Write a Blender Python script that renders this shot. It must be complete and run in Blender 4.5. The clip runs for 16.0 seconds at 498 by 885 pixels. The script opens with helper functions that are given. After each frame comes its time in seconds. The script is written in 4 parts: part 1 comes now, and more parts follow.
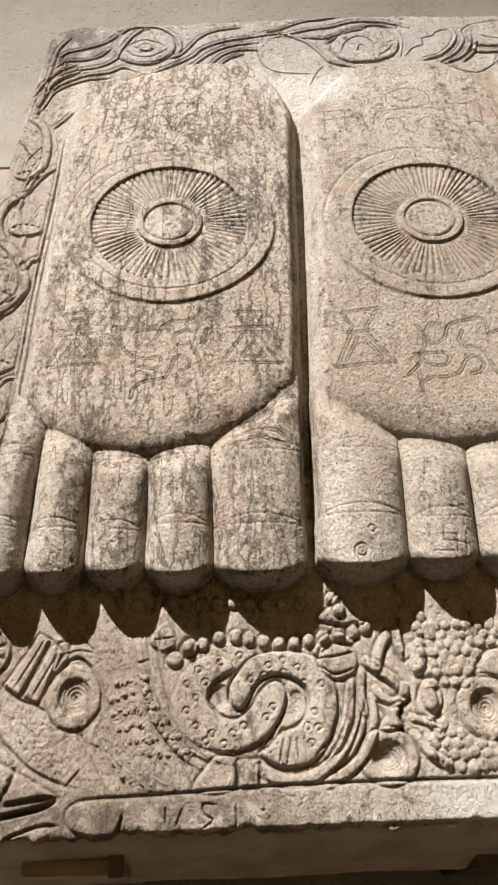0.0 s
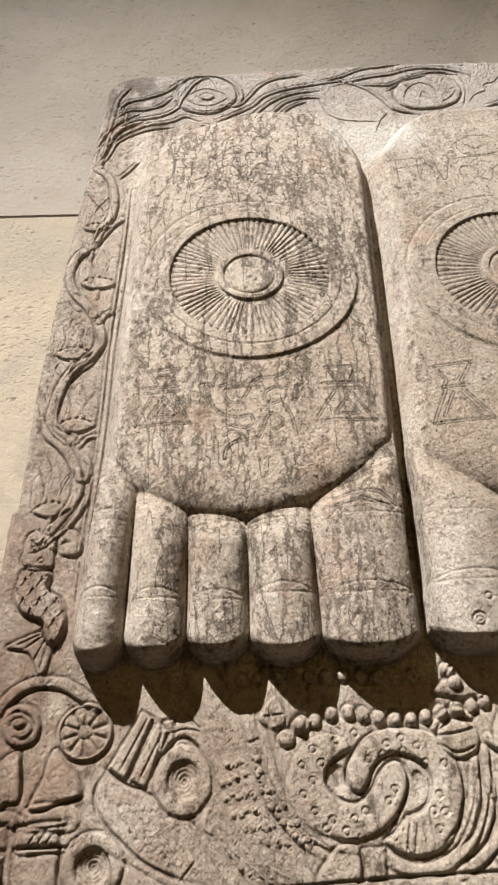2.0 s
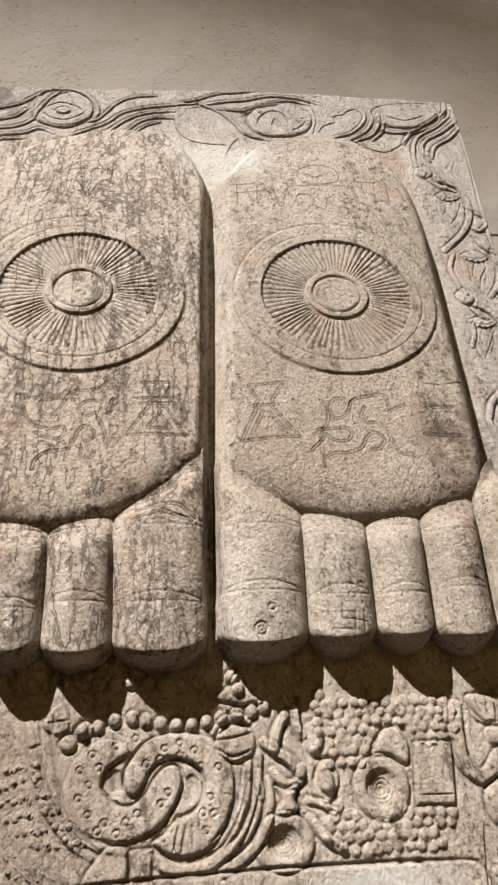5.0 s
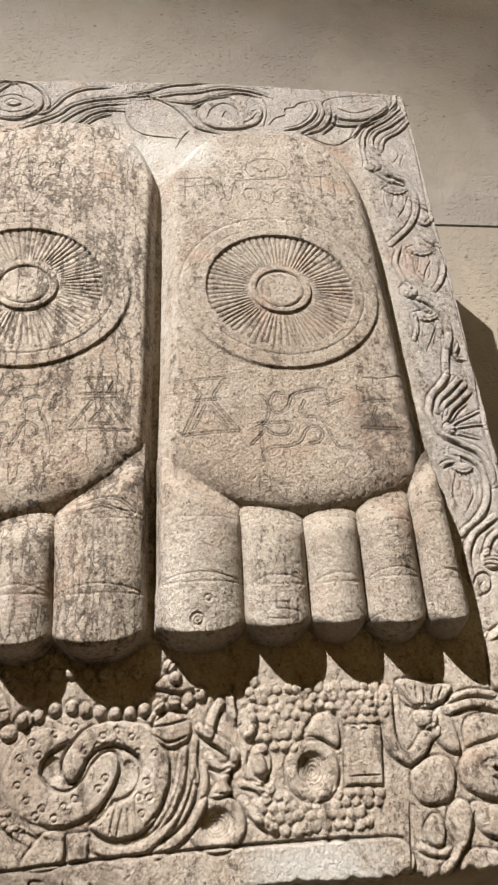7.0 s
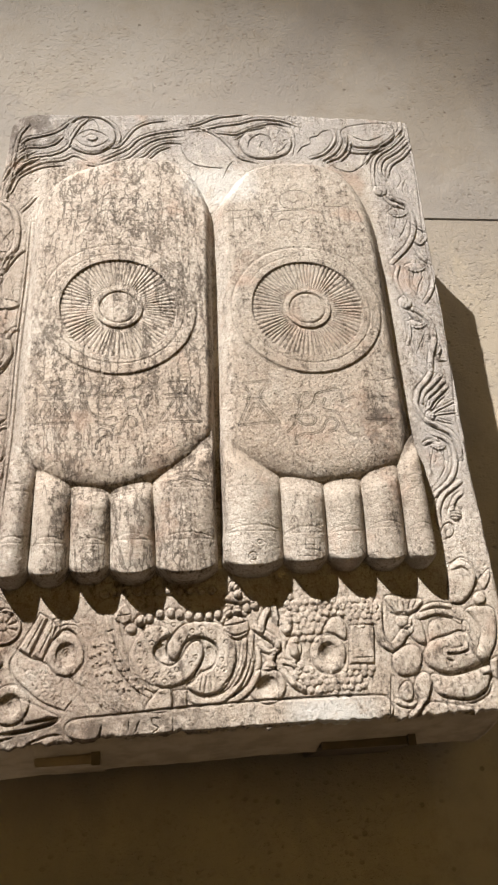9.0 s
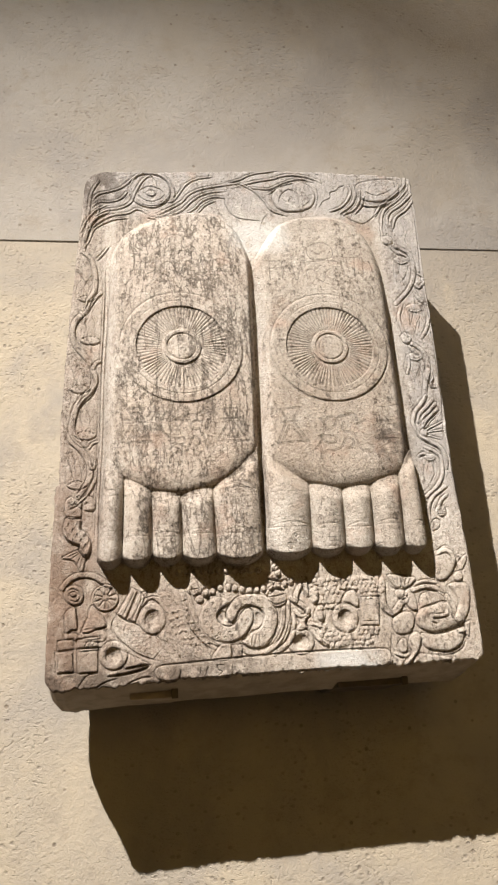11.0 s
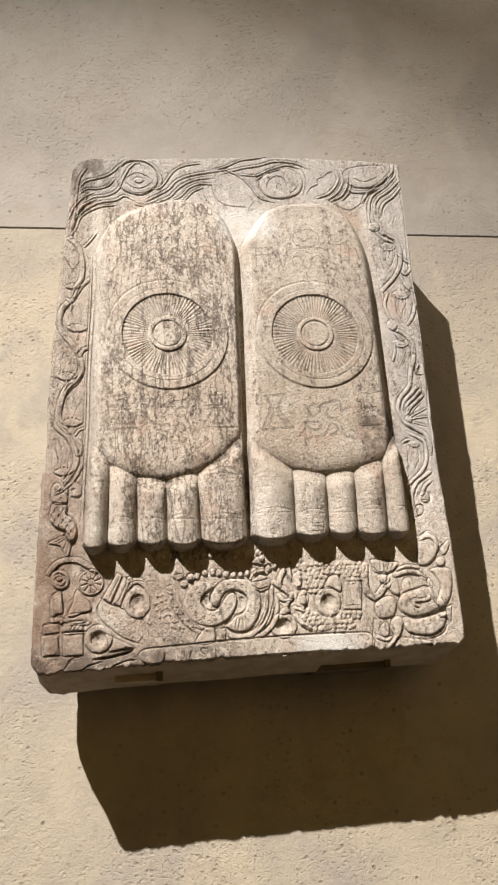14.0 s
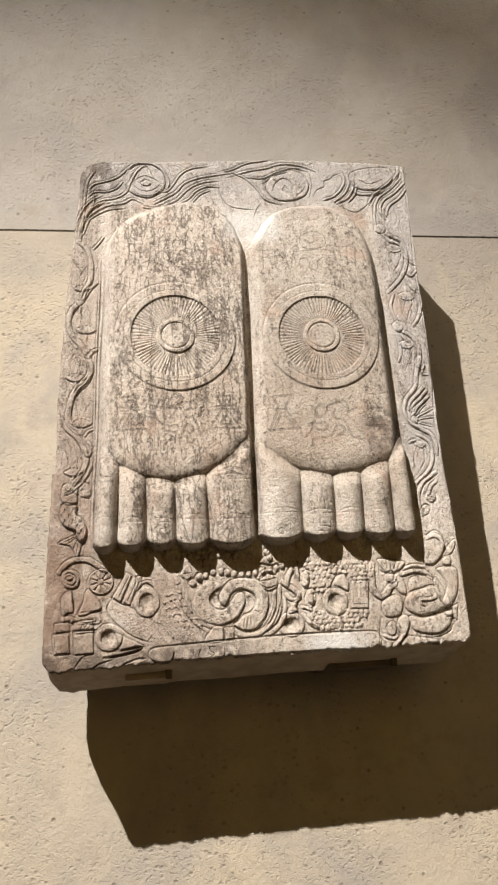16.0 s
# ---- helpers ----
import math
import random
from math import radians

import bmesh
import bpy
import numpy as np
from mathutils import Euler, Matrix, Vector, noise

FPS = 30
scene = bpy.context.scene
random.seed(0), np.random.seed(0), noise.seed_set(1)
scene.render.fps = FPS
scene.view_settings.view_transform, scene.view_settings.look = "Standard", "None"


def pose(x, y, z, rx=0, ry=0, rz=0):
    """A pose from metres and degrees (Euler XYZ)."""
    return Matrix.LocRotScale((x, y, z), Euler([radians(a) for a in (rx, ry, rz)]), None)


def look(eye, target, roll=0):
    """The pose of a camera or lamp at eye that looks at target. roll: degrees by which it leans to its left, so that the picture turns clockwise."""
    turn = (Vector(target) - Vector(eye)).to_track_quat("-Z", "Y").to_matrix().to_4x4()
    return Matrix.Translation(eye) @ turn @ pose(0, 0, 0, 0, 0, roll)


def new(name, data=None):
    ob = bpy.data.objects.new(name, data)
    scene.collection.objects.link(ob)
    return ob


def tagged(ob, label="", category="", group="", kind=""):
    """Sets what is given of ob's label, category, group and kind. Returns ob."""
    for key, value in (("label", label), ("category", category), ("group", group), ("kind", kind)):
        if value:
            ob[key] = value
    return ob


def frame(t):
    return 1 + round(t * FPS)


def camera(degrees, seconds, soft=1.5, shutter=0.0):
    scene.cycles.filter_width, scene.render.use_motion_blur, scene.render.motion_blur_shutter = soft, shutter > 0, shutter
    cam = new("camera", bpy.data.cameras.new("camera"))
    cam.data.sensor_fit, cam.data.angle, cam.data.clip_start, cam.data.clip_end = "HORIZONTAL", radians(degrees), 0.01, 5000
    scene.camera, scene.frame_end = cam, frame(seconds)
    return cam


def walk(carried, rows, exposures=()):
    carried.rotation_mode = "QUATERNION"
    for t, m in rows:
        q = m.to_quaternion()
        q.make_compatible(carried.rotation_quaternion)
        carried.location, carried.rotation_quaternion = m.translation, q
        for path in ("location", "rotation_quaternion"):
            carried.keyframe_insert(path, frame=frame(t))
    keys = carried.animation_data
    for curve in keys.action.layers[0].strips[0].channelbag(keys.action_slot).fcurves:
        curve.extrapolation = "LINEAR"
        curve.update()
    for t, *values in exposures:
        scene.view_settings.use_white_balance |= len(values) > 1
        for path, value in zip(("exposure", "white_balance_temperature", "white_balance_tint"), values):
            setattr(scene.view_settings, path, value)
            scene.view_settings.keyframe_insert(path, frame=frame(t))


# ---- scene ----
cam = camera(34.8, 16.0, soft=2.3)
PATH = [
    (0, (-0.09, -0.834, 1.378), (-0.066, 0.883, 2.404), -1.5),
    (0.5, (-0.159, -0.845, 1.417), (-0.163, 0.851, 2.476), -1.4),
    (1, (-0.207, -0.824, 1.43), (-0.209, 0.861, 2.506), -1.6),
    (1.5, (-0.202, -0.82, 1.431), (-0.191, 0.861, 2.514), -1.9),
    (2, (-0.201, -0.824, 1.428), (-0.176, 0.851, 2.519), -2.1),
    (2.5, (-0.204, -0.83, 1.428), (-0.158, 0.842, 2.523), -2.3),
    (3, (-0.182, -0.831, 1.424), (-0.114, 0.837, 2.525), -2.6),
    (3.5, (-0.141, -0.832, 1.421), (-0.031, 0.834, 2.522), -3.1),
    (4, (-0.117, -0.84, 1.418), (0.029, 0.822, 2.521), -3.5),
    (4.5, (-0.094, -0.859, 1.415), (0.09, 0.799, 2.518), -3.8),
    (5, (-0.067, -0.858, 1.411), (0.15, 0.797, 2.512), -4.1),
    (5.2, (-0.055, -0.855, 1.409), (0.168, 0.799, 2.51), -4.3),
    (7.3, (-0.019, -0.893, 1.408), (0.258, 0.788, 2.457), -5.5),
    (7.5, (-0.03, -0.888, 1.405), (0.266, 0.794, 2.446), -5.4),
    (8, (-0.077, -0.92, 1.4), (0.233, 0.788, 2.393), -5.9),
    (8.5, (-0.129, -1.068, 1.354), (0.186, 0.686, 2.263), -6.5),
    (9, (-0.13, -1.302, 1.33), (0.122, 0.494, 2.173), -4.4),
    (9.2, (-0.16, -1.378, 1.333), (0.09, 0.431, 2.149), -3.9),
    (11.3, (-0.311, -1.776, 1.316), (-0.007, 0.073, 2.016), -4.3),
    (11.5, (-0.302, -1.812, 1.318), (-0.001, 0.037, 2.017), -4.2),
    (12, (-0.288, -1.846, 1.317), (0.011, 0.003, 2.018), -4.1),
    (12.5, (-0.293, -1.814, 1.319), (0.01, 0.037, 2.01), -4.1),
    (13, (-0.276, -1.773, 1.314), (0.016, 0.086, 1.992), -4.1),
    (13.5, (-0.272, -1.752, 1.314), (0.02, 0.109, 1.985), -4.1),
    (14, (-0.268, -1.75, 1.314), (0.022, 0.114, 1.98), -4.1),
    (14.5, (-0.274, -1.736, 1.31), (0.015, 0.129, 1.972), -4.1),
    (15, (-0.27, -1.741, 1.31), (0.008, 0.128, 1.967), -4.1),
    (15.5, (-0.27, -1.755, 1.311), (0.009, 0.112, 1.972), -4.2),
    (16, (-0.28, -1.767, 1.312), (0.001, 0.098, 1.976), -4.1),
]
walk(cam, [(t, look(eye, target, roll)) for t, eye, target, roll in PATH],
     exposures=((0.0, -0.08), (0.6, -0.14), (2.0, -0.16), (5.2, -0.18), (7.5, -0.09), (8.1, -0.08), (8.7, 0.0), (9.2, -0.03), (11.3, -0.06), (16.0, -0.10)))

# ---- light ----
LAMP_AT = Vector((-4.5, -6.9, 10.6))
spot_data = bpy.data.lights.new("key_or_fill_spot", "SPOT")
spot_data.energy = 23800
spot_data.color = (1.0, 0.95, 0.89)
spot_data.spot_size = radians(22.6)
spot_data.spot_blend = 1.0
spot_data.shadow_soft_size = 0.05
spot = new("track_spot_light", spot_data)
spot.matrix_world = look(LAMP_AT, (0.4, 0.26, 0.65))
tagged(spot, "warm gallery spotlight under the ceiling", "lamp", kind="structure")

# added fill lamp with no known source, lifts the dark upper corner of the wall
side_data = bpy.data.lights.new("key_or_fill_spot", "SPOT")
side_data.energy, side_data.color = 1700, (1.0, 0.90, 0.80)
side_data.spot_size, side_data.spot_blend, side_data.shadow_soft_size = radians(42), 1.0, 0.05
side = new("side_fill_light", side_data)
side.matrix_world = look((3.2, -4.5, 8.8), (2.3, 0.26, 4.8))
tagged(side, "warm unseen fill lamp added to lift the wall beside the slab", "lamp", kind="structure")
# two unseen fill lamps, added for warm bounce off the far wall and the aisle
for at, goal, power in (((2.4, -5.6, 8.8), (1.0, -9.0, 2.6), 10500), ((-0.6, -5.6, 8.8), (0.2, -5.6, 0.0), 120)):
    wash_data = bpy.data.lights.new("fill_wash", "SPOT")
    wash_data.energy, wash_data.color = power, (1.0, 0.73, 0.25)
    wash_data.spot_size, wash_data.spot_blend, wash_data.shadow_soft_size = radians(58), 1.0, 0.05
    wash = new("fill_wash_light", wash_data)
    wash.matrix_world = look(at, goal)
    tagged(wash, "warm unseen fill lamp added for bounce, turned away from the slab", "lamp", kind="structure")

world = bpy.data.worlds.new("world")
world.use_nodes = True
world.node_tree.nodes["Background"].inputs["Color"].default_value = (0.02, 0.02, 0.02, 1)
scene.world = world
scene.view_settings.exposure = 0.0


# ---- materials ----
def nodes_of(name):
    m = bpy.data.materials.new(name)
    m.use_nodes = True
    nt = m.node_tree
    return m, nt, nt.nodes["Principled BSDF"]


def coords(nt, scale=(1, 1, 1)):
    tc = nt.nodes.new("ShaderNodeNewGeometry")
    mp = nt.nodes.new("ShaderNodeMapping")
    mp.inputs["Scale"].default_value = scale
    nt.links.new(tc.outputs["Position"], mp.inputs["Vector"])
    return mp.outputs["Vector"]


def noise_tex(nt, vec, scale, detail=6, rough=0.6, distort=0.0):
    n = nt.nodes.new("ShaderNodeTexNoise")
    n.inputs["Scale"].default_value = scale
    n.inputs["Detail"].default_value = detail
    n.inputs["Roughness"].default_value = rough
    n.inputs["Distortion"].default_value = distort
    nt.links.new(vec, n.inputs["Vector"])
    return n.outputs["Fac"]


def ramp(nt, fac, lo, hi, a=0.0, b=1.0):
    r = nt.nodes.new("ShaderNodeMapRange")
    r.interpolation_type = "SMOOTHSTEP"
    for k, v in (("From Min", lo), ("From Max", hi), ("To Min", a), ("To Max", b)):
        r.inputs[k].default_value = v
    nt.links.new(fac, r.inputs["Value"])
    return r.outputs["Result"]


def mix(nt, fac, a, b, kind="MIX"):
    n = nt.nodes.new("ShaderNodeMix")
    n.data_type, n.blend_type = "RGBA", kind
    for socket, v in ((n.inputs["Factor"], fac), (n.inputs["A"], a), (n.inputs["B"], b)):
        if isinstance(v, (int, float)):
            socket.default_value = v
        elif isinstance(v, tuple):
            socket.default_value = (*v, 1)
        else:
            nt.links.new(v, socket)
    return n.outputs["Result"]


def times(nt, a, b, op="MULTIPLY"):
    n = nt.nodes.new("ShaderNodeMath")
    n.operation = op
    for socket, v in ((n.inputs[0], a), (n.inputs[1], b)):
        if isinstance(v, (int, float)):
            socket.default_value = v
        else:
            nt.links.new(v, socket)
    return n.outputs["Value"]


def bump(nt, bsdf, layers):
    last = None
    for height, strength, dist in layers:
        b = nt.nodes.new("ShaderNodeBump")
        b.inputs["Strength"].default_value = strength
        b.inputs["Distance"].default_value = dist
        nt.links.new(height, b.inputs["Height"])
        if last:
            nt.links.new(last, b.inputs["Normal"])
        last = b.outputs["Normal"]
    nt.links.new(last, bsdf.inputs["Normal"])


def plain_material(name, colour, rough=0.6, metal=0.0, grain=8.0, depth=0.3):
    m, nt, bsdf = nodes_of(name)
    v = coords(nt)
    big, fine = noise_tex(nt, v, grain), noise_tex(nt, v, grain * 20)
    dark = tuple(c * 0.72 for c in colour)
    c = mix(nt, ramp(nt, big, 0.35, 0.65), colour, dark)
    nt.links.new(c, bsdf.inputs["Base Color"])
    bsdf.inputs["Roughness"].default_value, bsdf.inputs["Metallic"].default_value = rough, metal
    bump(nt, bsdf, [(fine, depth, 0.002)])
    return m


def stone_material():
    m, nt, bsdf = nodes_of("carved_limestone")
    v = coords(nt)
    tall = coords(nt, (1.0, 1.0, 0.75))
    x, _, z = axes(nt)
    # pale grey-beige body, clouded at two scales, with a brown grain
    c = mix(nt, ramp(nt, noise_tex(nt, v, 7.0, 5), 0.35, 0.65), (0.441, 0.389, 0.336), (0.517, 0.473, 0.420))
    c = mix(nt, times(nt, ramp(nt, noise_tex(nt, v, 75.0, 7, 0.8), 0.50, 0.60), 0.55), c, (0.228, 0.182, 0.144))
    # the border on one side and the top is a greyer bed of stone
    grey = times(nt, ramp(nt, x, 0.34, 0.40), ramp(nt, z, 1.72, 1.95))
    top = ramp(nt, z, 2.56, 2.66)
    c = mix(nt, times(nt, times(nt, grey, top, "MAXIMUM"), 0.70), c, (0.283, 0.272, 0.268))
    # dark growth that ran down the stone: broad runs broken into small crusts
    sole = times(nt, times(nt, ramp(nt, x, -0.345, -0.310), ramp(nt, x, 0.01, -0.02)), times(nt, ramp(nt, z, 1.68, 1.70), ramp(nt, z, 2.62, 2.58)))
    runs = noise_tex(nt, coords(nt, (2.6, 1.0, 0.35)), 7.0, 4, 0.6, 0.6)
    runs = times(nt, runs, times(nt, times(nt, sole, 0.055), 0.012, "ADD"), "ADD")
    crust = noise_tex(nt, tall, 150.0, 6, 0.72, 0.3)
    grown = times(nt, crust, times(nt, noise_tex(nt, coords(nt, (1.0, 1.0, 0.5)), 46.0, 7, 0.72, 0.4), 0.8), "ADD")
    c = mix(nt, times(nt, times(nt, ramp(nt, runs, 0.46, 0.62), ramp(nt, grown, 0.84, 0.94)), 0.5), c, (0.179, 0.142, 0.112))
    c = mix(nt, times(nt, times(nt, ramp(nt, runs, 0.44, 0.60), ramp(nt, grown, 0.975, 1.01)), 0.8), c, (0.044, 0.034, 0.026))
    flecks = ramp(nt, noise_tex(nt, tall, 170.0, 4, 0.6, 0.3), 0.62, 0.68)
    c = mix(nt, times(nt, flecks, 0.85), c, (0.066, 0.052, 0.038))
    bare = times(nt, ramp(nt, noise_tex(nt, tall, 40.0, 7, 0.78, 0.3), 0.53, 0.59), 0.38)
    c = mix(nt, bare, c, (0.593, 0.547, 0.490))
    # thin wavering dark veins that water left, in two widths
    vein = 0.0
    for size, wave, where in ((24.0, 0.40, 0.38), (52.0, 0.34, 0.44)):
        thread = noise_tex(nt, coords(nt, (1.0, 1.0, 0.14)), size, 2, 0.5, 0.0)
        thread = times(nt, thread, times(nt, times(nt, noise_tex(nt, coords(nt, (1.0, 1.0, 0.8)), 62.0, 7, 0.74), 0.5, "SUBTRACT"), wave), "ADD")
        thread = times(nt, times(nt, thread, 0.5, "SUBTRACT"), 0, "ABSOLUTE")
        wet = ramp(nt, noise_tex(nt, v, size * 0.3, 5, 0.6), where, where + 0.10)
        vein = times(nt, vein, times(nt, ramp(nt, thread, 0.026, 0.011), times(nt, wet, times(nt, times(nt, sole, 0.85), 0.15, "ADD"))), "MAXIMUM")
    c = mix(nt, times(nt, vein, 0.74), c, (0.057, 0.044, 0.033))
    sand = ramp(nt, noise_tex(nt, v, 300.0, 3, 0.6), 0.36, 0.64, 0.0, 0.32)
    c = mix(nt, sand, c, (0.204, 0.164, 0.133))
    ball = times(nt, near(nt, x, 0.315, 0.085), near(nt, z, 1.955, 0.07))
    ball = times(nt, ball, ramp(nt, noise_tex(nt, v, 30.0, 5, 0.7), 0.36, 0.54))
    c = mix(nt, times(nt, ball, 0.75), c, (0.062, 0.047, 0.038))
    # the sole on one side is cut in a duller, tan bed
    dull = times(nt, times(nt, ramp(nt, x, 0.0, 0.05), ramp(nt, x, 0.37, 0.34)), times(nt, ramp(nt, z, 1.66, 1.78), ramp(nt, z, 2.64, 2.58)))
    dull = times(nt, dull, ramp(nt, noise_tex(nt, v, 8.0, 6, 0.65), 0.25, 0.6, 0.35, 0.75))
    c = mix(nt, dull, c, (0.65, 0.62, 0.58), "MULTIPLY")
    bed = times(nt, ramp(nt, z, 1.72, 1.66), ramp(nt, noise_tex(nt, v, 12.0, 6, 0.65), 0.25, 0.6, 0.1, 0.8))
    c = mix(nt, bed, c, (0.86, 0.81, 0.76), "MULTIPLY")
    c = mix(nt, times(nt, sole, 0.8), c, (0.89, 0.86, 0.83), "MULTIPLY")
    # grey-brown soiling along the vine border
    soil = times(nt, ramp(nt, x, -0.345, -0.385), ramp(nt, noise_tex(nt, v, 14.0, 6, 0.7), 0.30, 0.58, 0.25, 1.0))
    c = mix(nt, soil, c, (0.70, 0.66, 0.63), "MULTIPLY")
    # tan tone of the balls of the feet
    tan = times(nt, times(nt, ramp(nt, x, -0.37, -0.33), ramp(nt, x, 0.37, 0.34)), times(nt, ramp(nt, z, 1.78, 1.90), ramp(nt, z, 2.25, 2.02)))
    tan = times(nt, tan, ramp(nt, noise_tex(nt, v, 13.0, 6, 0.65), 0.30, 0.6, 0.05, 0.5))
    c = mix(nt, tan, c, (0.90, 0.82, 0.75), "MULTIPLY")
    # rust-pink iron tints
    pink = times(nt, ramp(nt, noise_tex(nt, v, 11.0, 4), 0.55, 0.70), 0.45)
    c = mix(nt, pink, c, (0.339, 0.237, 0.181))
    # lime wash left between the heels and on the lower band
    lime = times(nt, near(nt, x, 0.03, 0.10), near(nt, z, 2.545, 0.085))
    lime = times(nt, lime, times(nt, near(nt, x, 0.15, 0.095), near(nt, z, 1.462, 0.036)), "MAXIMUM")
    lime = times(nt, lime, ramp(nt, noise_tex(nt, v, 26.0, 6, 0.7), 0.36, 0.50))
    c = mix(nt, times(nt, lime, 0.85), c, (0.480, 0.466, 0.443))
    # reddish soot on the lower edge beside the vessels, and at the chipped upper corner
    rust = times(nt, ramp(nt, x, -0.30, -0.45), ramp(nt, z, 2.25, 1.65))
    rust = times(nt, rust, times(nt, ramp(nt, x, 0.0, -0.25, 0.0, 0.55), ramp(nt, z, 1.72, 1.62)), "MAXIMUM")
    rust = times(nt, rust, ramp(nt, noise_tex(nt, v, 16.0, 6, 0.7), 0.34, 0.56))
    c = mix(nt, times(nt, rust, 0.72), c, (0.137, 0.082, 0.054))
    soot = times(nt, near(nt, x, -0.40, 0.13), near(nt, z, 2.73, 0.12))
    soot = times(nt, soot, times(nt, ramp(nt, z, 1.505, 1.46), ramp(nt, x, 0.0, -0.10)), "MAXIMUM")
    soot = times(nt, soot, ramp(nt, noise_tex(nt, v, 30.0, 6, 0.7), 0.38, 0.54))
    c = mix(nt, times(nt, soot, 0.75), c, (0.062, 0.045, 0.033))
    # near-black brown along cut signs, grooves, spokes and the foot of raised work
    line_fac = nt.nodes.new("ShaderNodeAttribute")
    line_fac.attribute_name = "line_dark"
    c = mix(nt, times(nt, line_fac.outputs["Fac"], ramp(nt, noise_tex(nt, v, 90.0, 4), 0.36, 0.58, 0.25, 0.75)), c, (0.047, 0.036, 0.028))
    nt.links.new(c, bsdf.inputs["Base Color"])
    bsdf.inputs["Roughness"].default_value = 0.82
    bsdf.inputs["Specular IOR Level"].default_value = 0.3
    bump(nt, bsdf, [(noise_tex(nt, v, 190.0, 8, 0.72), 0.8, 0.003), (crust, 0.9, 0.005), (times(nt, 1.0, vein, "SUBTRACT"), 0.6, 0.0015), (noise_tex(nt, v, 420.0, 2), 0.4, 0.0015)])
    return m


def axes(nt):
    g = nt.nodes.new("ShaderNodeNewGeometry")
    s = nt.nodes.new("ShaderNodeSeparateXYZ")
    nt.links.new(g.outputs["Position"], s.inputs["Vector"])
    return s.outputs["X"], s.outputs["Y"], s.outputs["Z"]


def near(nt, value, centre, reach):
    """1 at the centre, 0 from reach outwards."""
    return ramp(nt, times(nt, times(nt, value, centre, "SUBTRACT"), 0, "ABSOLUTE"), reach, reach * 0.35)


def plaster_material():
    m, nt, bsdf = nodes_of("pitted_wall_plaster")
    v = coords(nt)
    _, _, z = axes(nt)
    upper = ramp(nt, z, JOINT_Z - 0.004, JOINT_Z + 0.004)
    body = mix(nt, upper, (0.331, 0.281, 0.209), (0.280, 0.255, 0.225))
    c = mix(nt, ramp(nt, noise_tex(nt, v, 2.2, 7, 0.6, 0.5), 0.38, 0.66), body, (0.256, 0.225, 0.186))
    c = mix(nt, times(nt, ramp(nt, noise_tex(nt, v, 15.0, 7, 0.7), 0.50, 0.68), 0.45), c, (0.225, 0.188, 0.146))
    cloud = times(nt, ramp(nt, noise_tex(nt, v, 1.1, 6, 0.65, 0.8), 0.46, 0.60), 0.6)
    c = mix(nt, cloud, c, (0.206, 0.186, 0.169))
    # sandy skin, with drifts of small worm-like pits and a few open blow-holes
    drift = ramp(nt, noise_tex(nt, v, 3.5, 5, 0.6), 0.40, 0.56)
    worm = times(nt, ramp(nt, noise_tex(nt, coords(nt, (0.6, 1, 1)), 170.0, 3, 0.5, 0.2), 0.56, 0.70), drift)
    cells = nt.nodes.new("ShaderNodeTexVoronoi")
    cells.inputs["Scale"].default_value = 16.0
    nt.links.new(v, cells.inputs["Vector"])
    hole = times(nt, ramp(nt, cells.outputs["Distance"], 0.10, 0.05), ramp(nt, noise_tex(nt, v, 6.0, 3), 0.40, 0.50))
    c = mix(nt, times(nt, hole, 0.85), c, (0.161, 0.130, 0.099))
    nt.links.new(c, bsdf.inputs["Base Color"])
    bsdf.inputs["Roughness"].default_value = 0.8
    pock = nt.nodes.new("ShaderNodeTexVoronoi")
    pock.inputs["Scale"].default_value = 58.0
    nt.links.new(coords(nt, (0.7, 1, 1)), pock.inputs["Vector"])
    dots = times(nt, ramp(nt, pock.outputs["Distance"], 0.30, 0.12), times(nt, drift, ramp(nt, noise_tex(nt, v, 40.0, 2), 0.44, 0.52)))
    c = mix(nt, times(nt, dots, 0.62), c, (0.186, 0.155, 0.124))
    nt.links.new(c, bsdf.inputs["Base Color"])
    hole = times(nt, hole, dots, "MAXIMUM")
    sunk = times(nt, 1.0, times(nt, worm, hole, "MAXIMUM"), "SUBTRACT")
    bump(nt, bsdf, [(sunk, 0.6, 0.0025), (noise_tex(nt, v, 95.0, 7, 0.7), 0.8, 0.0035), (noise_tex(nt, v, 7.0, 5, 0.5), 0.3, 0.012)])
    return m


WALL_Y, JOINT_Z = 0.290, 2.724
STONE = stone_material()
PLASTER = plaster_material()
FLOOR = plain_material("oak_floor_boards", (0.055, 0.036, 0.016), 0.5)
PAINT = plain_material("off_white_gallery_paint", (0.48, 0.44, 0.38), 0.8)
HEWN = plain_material("rough_hewn_brown_stone", (0.33, 0.265, 0.195), 0.9, 0.0, 22, 0.9)
STEEL = plain_material("brown_bracket_steel", (0.10, 0.075, 0.055), 0.55, 0.3, 30)


# ---- structure ----
def part(name, bm, material, parent=None, label=""):
    me = bpy.data.meshes.new(name)
    bm.to_mesh(me)
    bm.free()
    me.materials.append(material)
    ob = new(name, me)
    if parent:
        ob.parent = parent
    if label:
        ob["label"] = label
    return ob


def box(x0, x1, y0, y1, z0, z1, bevel=0.0):
    bm = bmesh.new()
    bmesh.ops.create_cube(bm, size=1)
    for vert in bm.verts:
        vert.co = Vector(((x0 + x1) / 2 + vert.co.x * (x1 - x0), (y0 + y1) / 2 + vert.co.y * (y1 - y0), (z0 + z1) / 2 + vert.co.z * (z1 - z0)))
    if bevel:
        bmesh.ops.bevel(bm, geom=bm.edges[:], offset=bevel, segments=2, affect="EDGES")
    return bm


